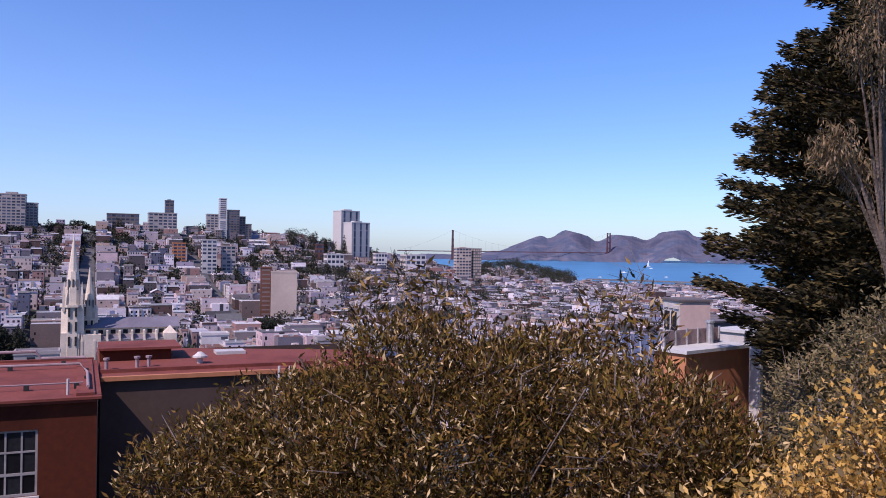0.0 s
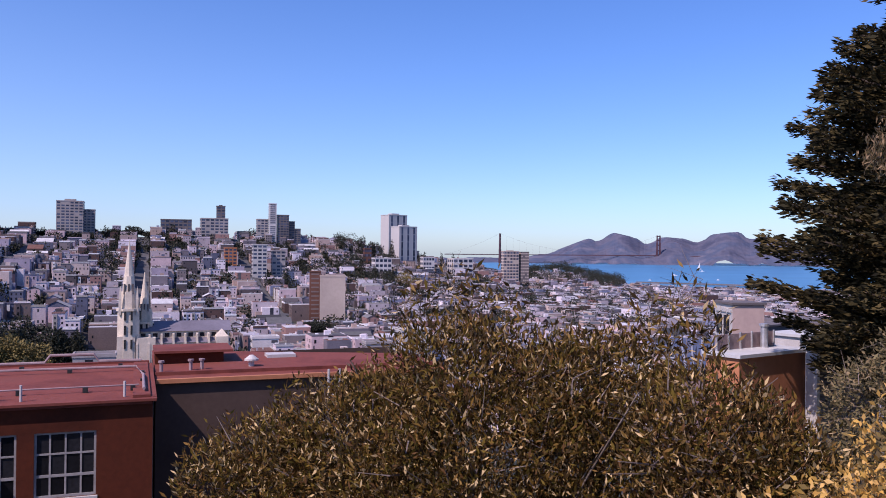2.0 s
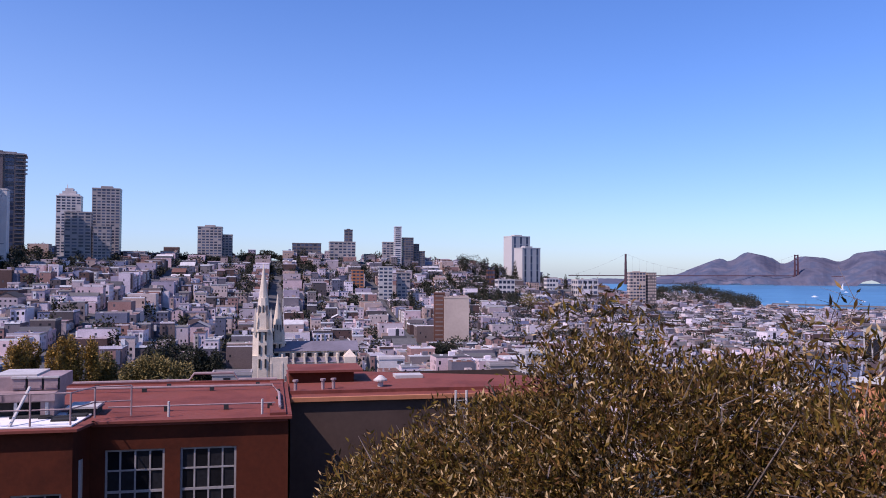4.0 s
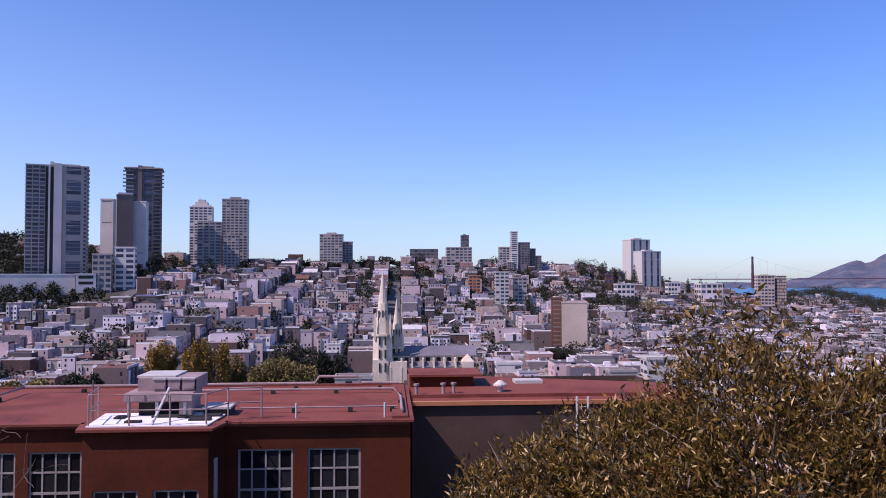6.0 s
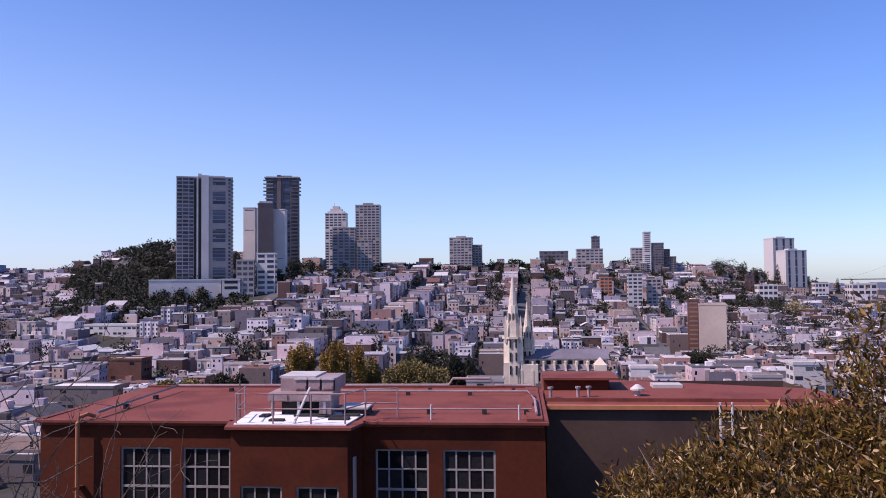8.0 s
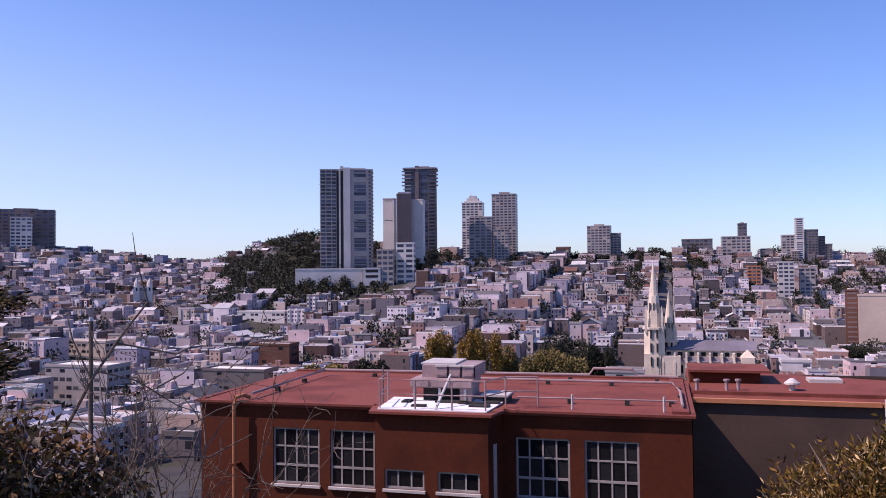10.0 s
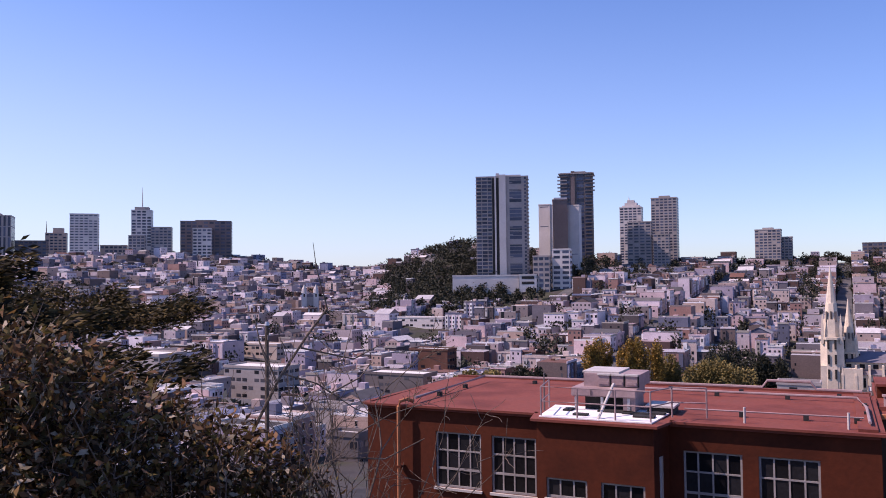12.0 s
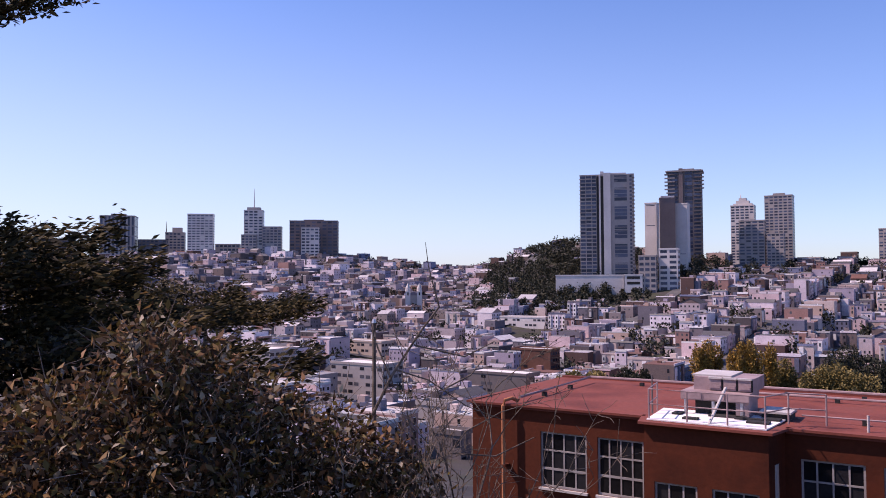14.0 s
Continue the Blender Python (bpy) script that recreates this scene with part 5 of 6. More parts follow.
    part("cornice_mass", gt, M["trim_far"], t, kind="stuff")
    return trees


CITY_TREES = city()


def streets():
    g = Geo()
    for k in range(-8, 8):
        v = -4 + 104 * k
        us = [200 + 14 * i for i in range(70)]
        rows = []
        for u in us:
            p = at_uv(u, v)
            az, r = math.degrees(math.atan2(-p.x, p.y)), math.hypot(p.x, p.y)
            rc = float(np.interp(az, LAND_AZ, CREST_R)) if az > 0 else 1700
            if -25 < az < 86 and 240 < r < rc:
                rows.append([(q.x, q.y, land(q.x, q.y) + 0.8) for q in (at_uv(u, v - 6), at_uv(u, v + 6))])
            else:
                rows.append(None)
        for a, b in zip(rows, rows[1:]):
            if a and b:
                g.poly([a[0], a[1], b[1], b[0]])
    for k in range(-8, 8):                                       # the cross streets, level along the slope
        for j in range(-1, 16):
            u = 190 + 122 * j + (31 if k % 3 == 0 else 0) - 7
            for a in range(8):
                c = [at_uv(u + du, -4 + 104 * k + 13 * (a + e)) for du, e in ((-5, 0), (5, 0), (5, 1), (-5, 1))]
                az, r = math.degrees(math.atan2(-c[0].x, c[0].y)), math.hypot(c[0].x, c[0].y)
                rc = float(np.interp(az, LAND_AZ, CREST_R)) if az > 0 else 1700
                if -25 < az < 86 and 240 < r < rc:
                    g.poly([(q.x, q.y, land(q.x, q.y) + 0.7) for q in c])
    ob = part("road", g, M["road"])
    tagged(ob, "straight grey asphalt streets running up the hills", "road", kind="structure")


streets()


# ---------------------------------------------------------------- trees
def blob_points(rng, blobs, n, shell=0.55, rough=0.25, seed=0.0):
    """n points in the outer shells of ellipsoids (cx, cy, cz, rx, ry, rz), with uneven outlines; and the ways outward."""
    vol = np.array([b[3] * b[4] + b[4] * b[5] + b[3] * b[5] for b in blobs])
    pick = rng.choice(len(blobs), n, p=vol / vol.sum())
    d = rng.normal(size=(n, 3))
    d /= np.linalg.norm(d, axis=1)[:, None]
    b = np.array(blobs)[pick]
    k = np.sin(d[:, 0] * 5 + b[:, 0] * 3 + seed) * np.sin(d[:, 1] * 6 + b[:, 1] * 2) * np.sin(d[:, 2] * 5 + seed) + 0.6 * np.sin(d[:, 0] * 13 + seed * 2) * np.sin(d[:, 2] * 12 + b[:, 2])
    rad = (shell + (1 - shell) * rng.random(n) ** 0.5) * (1 + rough * k)
    return b[:, :3] + d * b[:, 3:] * rad[:, None], d


def far_tree(name, label, p, z, height, width, mat, seed, n=420, kind="round", size=0.5, group="", trunk=0.25):
    rng = np.random.default_rng(seed)
    t = thing(name, label, "tree", Matrix.Translation((p.x, p.y, z)), group)
    h, w = height, width / 2
    tr = Geo().tube([(0, 0, -0.5), (0.1 * w, 0, h * 0.35), (0, 0.1 * w, h * 0.75)], [0.035 * h, 0.025 * h, 0.008 * h], 6)
    for a in range(5):
        tr.tube([(0, 0, h * (0.25 + 0.08 * a)), (0.5 * w * math.cos(a * 2.4), 0.5 * w * math.sin(a * 2.4), h * (0.45 + 0.09 * a))], [0.014 * h, 0.004 * h], 5)
    part("trunk", tr, M["bark"], t)
    if kind == "column":
        blobs = [(rng.normal() * w * 0.35, rng.normal() * w * 0.35, h * (0.2 + 0.12 * i), w * 0.55, w * 0.55, h * 0.2) for i in range(6)]
        blobs += [(rng.normal() * w * 0.6, rng.normal() * w * 0.4, h * rng.uniform(0.6, 0.85), w * 0.25, w * 0.25, h * 0.15) for i in range(5)]
    elif kind == "cone":
        blobs = [(0, 0, h * (0.15 + 0.13 * i), w * (1 - 0.15 * i), w * (1 - 0.15 * i), h * 0.11) for i in range(6)]
    else:
        blobs = [(rng.normal() * w * 0.45, rng.normal() * w * 0.45, h * rng.uniform(0.45, 0.78), w * rng.uniform(0.4, 0.65), w * rng.uniform(0.4, 0.65), h * rng.uniform(0.14, 0.26)) for i in range(8)]
    pos, d = blob_points(rng, blobs, n, 0.5, 0.3, seed)
    dirs = d + rng.normal(size=d.shape) * 0.7 + np.array([0, 0, 0.5 if kind == "column" else -0.1])
    s = size * rng.uniform(0.6, 1.4, n)
    part("crown", leaf_mesh("crown", mat, pos, dirs, s * 1.6, s, 0.2, seed), None, t)
    return t


def park_trees():
    g = "trees of the park below"
    # golden poplars, a willow and dark trees below the school
    for az, r, top, bot, w, kind, mat, lab in [
            (39.4, 335, -4.15, -6.3, 9, "column", "tree_gold", "golden autumn poplar"), (38.5, 340, -4.4, -6.3, 7, "column", "tree_gold", "golden autumn poplar"),
            (37.0, 330, -4.2, -6.9, 7, "column", "tree_gold", "tall golden poplar"), (36.2, 332, -4.1, -6.9, 7, "column", "tree_gold", "tall golden poplar"), (35.3, 330, -4.3, -6.9, 7, "column", "tree_gold", "tall brownish poplar"),
            (34.3, 338, -5.0, -7.0, 9, "round", "tree_willow", "olive-gold round tree"), (32.4, 330, -5.6, -7.6, 12, "round", "tree_willow", "wide olive-gold willow"), (30.7, 328, -5.1, -7.6, 15, "round", "tree_willow", "wide olive-gold willow"),
            (30.9, 360, -4.05, -7.2, 13, "round", "tree_green", "dark green broad tree"), (29.6, 352, -4.6, -7.5, 11, "round", "tree_green", "dark green broad tree"), (28.2, 345, -4.5, -7.6, 11, "round", "tree_green", "dark green broad tree"), (27.6, 340, -5.2, -7.6, 9, "round", "tree_green", "dark green broad tree"),
            (13.6, 520, -5.0, -6.3, 12, "round", "tree_willow", "olive park tree"), (12.6, 525, -4.9, -6.3, 13, "round", "tree_green", "dark park tree"), (11.5, 530, -4.9, -6.3, 12, "round", "tree_green", "dark park tree"), (10.5, 530, -5.0, -6.3, 11, "round", "tree_green", "dark park tree"), (9.4, 520, -5.3, -6.5, 11, "round", "tree_willow", "olive park tree"),
            (46.2, 300, -6.0, -7.4, 9, "round", "tree_willow", "yellow-green street tree"), (44.9, 305, -6.0, -7.4, 9, "round", "tree_green", "dark street tree"), (43.6, 300, -6.1, -7.4, 8, "round", "tree_green", "dark street tree"), (48.0, 300, -6.2, -7.4, 7, "round", "tree_willow", "yellow-green street tree"),
            (10.35, 1090, 1.5, 0.1, 26, "round", "tree_green", "big dark round tree on the ridge"), (8.9, 1100, 1.05, 0.0, 16, "round", "tree_green", "dark tree on the ridge"), (8.2, 1090, 0.8, -0.2, 14, "round", "tree_green", "dark tree on the ridge"),
            (24.1, 1040, 1.55, 0.6, 16, "round", "tree_green", "dark round tree on the ridge"), (25.4, 1040, 1.4, 0.5, 20, "round", "tree_green", "dark tree on the ridge"), (23.2, 1045, 1.2, 0.5, 14, "round", "tree_green", "dark tree on the ridge"),
            (9.0, 950, -0.2, -2.3, 13, "cone", "tree_green", "dark pointed conifer on the slope"), (8.1, 940, -0.9, -2.4, 14, "cone", "tree_green", "dark pointed conifer on the slope"), (7.2, 950, -1.2, -2.3, 22, "round", "tree_green", "dark broad tree on the slope"), (5.9, 950, -1.3, -2.3, 24, "round", "tree_willow", "reddish-olive tree on the slope"),
            (6.9, 1150, 1.0, -0.3, 12, "cone", "tree_green", "dark cypress before white towers"), (4.6, 1150, 0.2, -0.8, 10, "cone", "tree_green", "dark tree beside white towers"), (3.4, 1190, 0.1, -0.9, 9, "cone", "tree_green", "dark tree on the skyline"), (2.6, 1200, 0.1, -0.8, 9, "cone", "tree_green", "dark tree on the skyline")]:
        p = polar(az, r, z=0)
        zb = land(p.x, p.y) - 0.3
        zt = r * math.tan(radians(top))
        far_tree("tree", lab + (" in the valley" if r < 600 else ""), p, zb, zt - zb, w, M[mat], int(az * 37 + r), n=6000 if r < 560 else 1300, kind=kind, size=0.5 if r < 560 else 0.85, group=g if r < 600 else "trees on the slopes")
    # joined woods: the far slopes' trees, the wooded hill and the point
    rng = np.random.default_rng(5)
    pos, dirs, size = [], [], []
    spots = [(p, 1.0) for p in CITY_TREES]
    for i in range(300):
        az, r = 45.6 + 9.5 * rng.random() ** 1.4, rng.uniform(700, 930)
        spots.append((polar(az, r, z=0), 0.95))
    for i in range(320):
        az, r = rng.uniform(-9.0, -1.2), rng.uniform(1650, 2000)
        spots.append((polar(az, r, z=0), 1.9))
    for i in range(230):
        spots.append((polar(rng.uniform(-13, 11), rng.uniform(560, 1500), z=0), 1.35))
    for i in range(130):
        az, r = rng.uniform(8, 36), rng.uniform(930, 1060)
        spots.append((polar(az, min(r, float(np.interp(az, LAND_AZ, CREST_R))), z=0), 0.75))
    for i in range(70):
        az, r = rng.uniform(36, 44), rng.uniform(740, 900)
        spots.append((polar(az, r, z=0), 0.8))
    for i in range(55):
        az, r = rng.uniform(0, 11), rng.uniform(820, 1200)
        spots.append((polar(az, r, z=0), 0.9))
    for i in range(26):
        spots.append((polar(rng.uniform(46.8, 50.8), rng.uniform(670, 705), z=0), 0.8))
    for i in range(150):
        spots.append((polar(rng.uniform(8, 36), rng.uniform(780, 1030), z=0), 0.8))
    for i in range(65):
        spots.append((polar(rng.uniform(0.5, 13), rng.uniform(880, 1230), z=0), 1.1))
    for i in range(24):
        spots.append((polar(rng.uniform(43.2, 47.5), rng.uniform(692, 712), z=0), 0.45))
    for i in range(60):
        az, r = rng.uniform(56, 86), rng.uniform(700, 1230)
        spots.append((polar(az, r, z=0), 0.7))
    for p, k in spots:
        r, az = math.hypot(p.x, p.y), math.degrees(math.atan2(-p.x, p.y))
        if r < 240 or not -30 < az < 88 or (az < 0 and r > shore(az) - 20) or any((p - q).length < s * 0.8 for q, s in RESERVED[:2]):
            continue
        h = k * rng.uniform(8, 15)
        w = h * rng.uniform(0.3, 0.5)
        z = land(p.x, p.y)
        m = 125
        blobs = [(p.x + rng.normal() * w * 0.5, p.y + rng.normal() * w * 0.5, z + h * rng.uniform(0.45, 0.8), w * 0.7, w * 0.7, h * 0.28) for _ in range(4)]
        a, d = blob_points(rng, blobs, m, 0.2, 0.3, r)
        pos.append(a)
        dirs.append(d + rng.normal(size=d.shape) * 0.6)
        size.append(rng.uniform(0.8, 1.6, m))
    pos, dirs, size = np.concatenate(pos), np.concatenate(dirs), np.concatenate(size)
    ob = part("hillside_trees", leaf_mesh("hillside_trees", M["tree_green"], pos, dirs, size * 1.5, size, 0.2, 3), None)
    tagged(ob, "dark green trees scattered among the far houses", "trees", kind="stuff")


park_trees()


# ---------------------------------------------------------------- shrubs and trees round the viewpoint
def branch_paths(rng, base, tips, bend=0.25, steps=6):
    out = []
    for tip in tips:
        a, b = Vector(base), Vector(tip)
        mid = a.lerp(b, 0.5) + Vector((rng.normal() * bend, rng.normal() * bend, abs(rng.normal()) * bend * 0.5))
        pts = [a.lerp(mid, i / steps).lerp(mid.lerp(b, i / steps), i / steps) + Vector(rng.normal(size=3) * 0.012 * (b - a).length) * (0 < i < steps) for i in range(steps + 1)]
        out.append(pts)
    return out


def shrub(name, label, base, blobs, n, mat, leaf, seed, stems=26, droop=-0.2, spread=0.9, shell=0.55, stem_r=0.03, twigs=160, rough=0.25, tips=(), twig_len=(0.15, 0.42)):
    """A shrub with stems, twigs and many leaves. leaf: length, width in metres."""
    rng = np.random.default_rng(seed)
    t = thing(name, label, "shrub")
    ends, _ = blob_points(rng, blobs, stems, 0.7, rough, seed)
    g = Geo()
    ends = [tuple(e) for e in ends] + list(tips)
    for pts in branch_paths(rng, base, ends):
        g.tube(pts, [stem_r * (1 - 0.82 * i / (len(pts) - 1)) for i in range(len(pts))], 5)
    part("stemwork", g, M["bark"], t, kind="stuff")
    tg = Geo()
    a, d = blob_points(rng, blobs, twigs, 0.7, rough, seed)
    for p, q in zip(a, d):
        p, q = Vector(p), Vector(q)
        L = rng.uniform(*twig_len)
        c = p - q * L * 0.7
        tg.tube([c, p - q * 0.1 + Vector(rng.normal(size=3) * 0.06), p + q * L * 0.3 + Vector(rng.normal(size=3) * 0.05) + Vector((0, 0, 0.03))], [stem_r * 0.3, stem_r * 0.2, stem_r * 0.08], 4)
    part("twig_tangle", tg, M["twig"], t, "pale bare twigs", kind="stuff")
    pos, d = blob_points(rng, blobs, n, shell, rough, seed)
    dirs = d * 0.5 + rng.normal(size=d.shape) * spread + np.array([0, 0, droop])
    s = rng.uniform(0.6, 1.35, n)
    part("leaves", leaf_mesh("leaves", mat, pos, dirs, s * leaf[0], s * leaf[1], 0.25, seed), None, t, kind="stuff")
    return t


def viewpoint_plants():
    # the wide olive shrub below the eye
    blobs = [(0.05, 6.3, -1.75, 1.15, 0.9, 1.25), (-0.95, 6.5, -2.05, 0.95, 0.8, 1.1), (1.0, 6.3, -2.0, 0.9, 0.8, 1.15), (-1.65, 6.7, -2.3, 0.7, 0.6, 0.8), (1.75, 6.2, -2.45, 0.75, 0.7, 1.0),
             (0.1, 5.8, -2.6, 1.5, 0.7, 1.0), (-0.95, 6.0, -2.8, 0.95, 0.6, 0.9), (1.3, 5.7, -2.9, 1.0, 0.6, 0.9), (-0.3, 6.4, -0.95, 0.55, 0.5, 0.5), (0.55, 6.4, -1.15, 0.55, 0.5, 0.45), (0.85, 6.3, -1.02, 0.6, 0.5, 0.45), (-0.05, 5.95, -1.6, 0.85, 0.45, 0.65), (-0.6, 6.0, -1.9, 0.7, 0.45, 0.6), (1.42, 5.6, -1.36, 0.62, 0.5, 0.66), (1.68, 5.5, -1.5, 0.6, 0.5, 0.66), (1.88, 5.45, -1.74, 0.55, 0.5, 0.68), (2.05, 5.35, -2.0, 0.5, 0.5, 0.7), (1.7, 5.3, -2.5, 0.8, 0.5, 0.6), (-2.2, 6.5, -2.0, 0.36, 0.45, 0.5), (-1.75, 6.55, -1.9, 0.56, 0.5, 0.6), (-1.07, 6.6, -1.65, 0.65, 0.5, 0.7)]
    shrub("shrub", "wide olive-green shrub with narrow browning leaves", (0.1, 6.6, -4.4), blobs, 165000, M["leaf_olive"], (0.062, 0.017), 11, stems=60, droop=0.6, spread=0.75, twigs=520)
    sprays = [(-0.62, 6.4, -0.42, 0.16, 0.2, 0.3), (-0.3, 6.5, -0.32, 0.2, 0.2, 0.28), (0.05, 6.5, -0.38, 0.2, 0.2, 0.22), (1.15, 6.2, -0.55, 0.2, 0.2, 0.3), (1.45, 6.2, -0.45, 0.2, 0.2, 0.35), (1.62, 6.2, -0.62, 0.18, 0.2, 0.3), (1.3, 6.2, -0.8, 0.3, 0.2, 0.3), (0.85, 6.4, -0.75, 0.3, 0.2, 0.25)]
    shrub("shrub", "thin upper sprays of narrow grey-green leaves", (0.3, 6.7, -4.4), sprays, 900, M["leaf_olive"], (0.085, 0.022), 12, stems=24, droop=0.3, shell=0.1, stem_r=0.014, twigs=60)
    # yellow shrub close by on the right
    blobs = [(1.8, 3.3, -1.32, 0.55, 0.45, 0.66), (2.25, 3.4, -1.2, 0.6, 0.5, 0.7), (1.4, 3.1, -1.5, 0.48, 0.4, 0.6), (2.7, 3.5, -1.1, 0.6, 0.5, 0.7), (1.85, 3.0, -1.75, 0.75, 0.45, 0.6), (1.08, 3.0, -1.5, 0.42, 0.4, 0.55), (0.85, 3.0, -1.75, 0.3, 0.35, 0.45)]
    shrub("shrub", "yellow-ochre leafy shrub in full sun", (1.9, 3.4, -2.5), blobs, 105000, M["leaf_yellow"], (0.032, 0.017), 13, stems=40, droop=0.15, spread=0.9, twigs=200, stem_r=0.012, rough=0.35)
    blobs = [(3.1, 6.7, -1.3, 0.45, 0.5, 0.5), (3.5, 6.6, -1.05, 0.55, 0.5, 0.62), (3.95, 6.6, -0.9, 0.65, 0.6, 0.68), (3.3, 6.5, -1.9, 0.75, 0.6, 0.7), (4.4, 6.6, -0.8, 0.7, 0.6, 0.8)]
    shrub("shrub", "grey-green rounded shrub with fine leaves", (3.8, 6.5, -4.2), blobs, 34000, M["leaf_grey"], (0.05, 0.017), 14, stems=40, droop=0.1, twigs=260, stem_r=0.014)
    # brown-leaved shrub on the left
    blobs = []
    for az, top, w in ((90, -1.2, 1.0), (86, -1.1, 0.9), (82, -0.85, 0.8), (78, -0.35, 0.6), (75.2, -0.6, 0.6), (72, -0.98, 0.55), (69, -1.22, 0.55), (66, -1.45, 0.5), (63.4, -1.62, 0.42), (61.2, -2.0, 0.4)):
        p = polar(az, 9.6, z=0)
        blobs += [(p.x, p.y, top - w, w, w, w), (p.x * 0.96, p.y * 0.96, top - w - 1.0, w * 1.1, w * 1.1, 1.0)]
    shrub("shrub", "sprawling shrub with brown and yellowing leaves", (-9.0, 3.0, -5.2), blobs, 34000, M["leaf_brown"], (0.105, 0.046), 15, stems=90, droop=-0.25, twigs=1100, rough=0.35, shell=0.35, twig_len=(0.3, 0.8))
    # bare twiggy shrub beside it
    t = thing("bare_shrub", "leafless shrub with thin branching twigs", "shrub")
    rng = np.random.default_rng(21)
    g = Geo()
    root = Vector((-8.2, 4.9, -4.8))

    def grow(p, d, length, rad, depth):
        steps = 5
        pts = [p]
        for i in range(steps):
            d = (d + Vector(rng.normal(size=3) * 0.13) + Vector((0, 0, 0.03))).normalized()
            pts.append(pts[-1] + d * length / steps)
        g.tube(pts, [rad * (1 - 0.5 * i / steps) for i in range(steps + 1)], 5 if depth > 1 else 4)
        if depth:
            for k in range(3 if depth > 1 else 4):
                j = rng.integers(2, steps + 1)
                side = Vector(rng.normal(size=3)) * 0.55
                grow(pts[j], (d + side).normalized(), length * rng.uniform(0.5, 0.72), max(0.004, rad * 0.55), depth - 1)

    for tip in ((-8.3, 4.7, -1.2), (-7.7, 5.4, -1.9), (-8.6, 4.3, -1.4), (-7.5, 5.6, -2.5), (-8.4, 4.9, -1.8), (-7.9, 5.4, -2.2), (-8.7, 4.5, -1.6)):
        v = Vector(tip) - root
        grow(root, v.normalized(), v.length * 0.62, 0.024, 4)
    part("twig_tangle", g, M["bark"], t, kind="stuff")
    g2 = Geo()
    way = [(66.5, -15), (64.2, -10), (62.4, -6.5), (60.6, -3.8), (59.3, -2.1), (59.7, -0.6), (60.0, 0.6), (60.2, 2.2)]
    g2.tube([root] + [polar(az, 9.8, el=el) for az, el in way], [0.024, 0.02, 0.018, 0.016, 0.013, 0.011, 0.008, 0.006, 0.003], 6)
    for side in ([(62.2, -6.2), (60.0, -6.9), (57.5, -8.6), (54.8, -9.6)], [(60.0, -13), (57.5, -10.2), (55.2, -9.0), (52.8, -8.3)], [(61.0, -4.6), (57.6, -5.4), (55.6, -4.4)], [(62.5, -6.8), (63.6, -4.2), (63.9, -2.6)], [(58.6, -11.6), (55.6, -11.8), (53.0, -10.6)], [(59.0, -7.5), (57.2, -6.6), (56.4, -5.6)]):
        g2.tube([polar(az, 9.8 + 0.05 * k, el=el) for k, (az, el) in enumerate(side)], [0.011 - 0.0025 * k for k in range(len(side))], 5)
    part("branch", g2, M["bark"], t, "long bare arching branch")


viewpoint_plants()


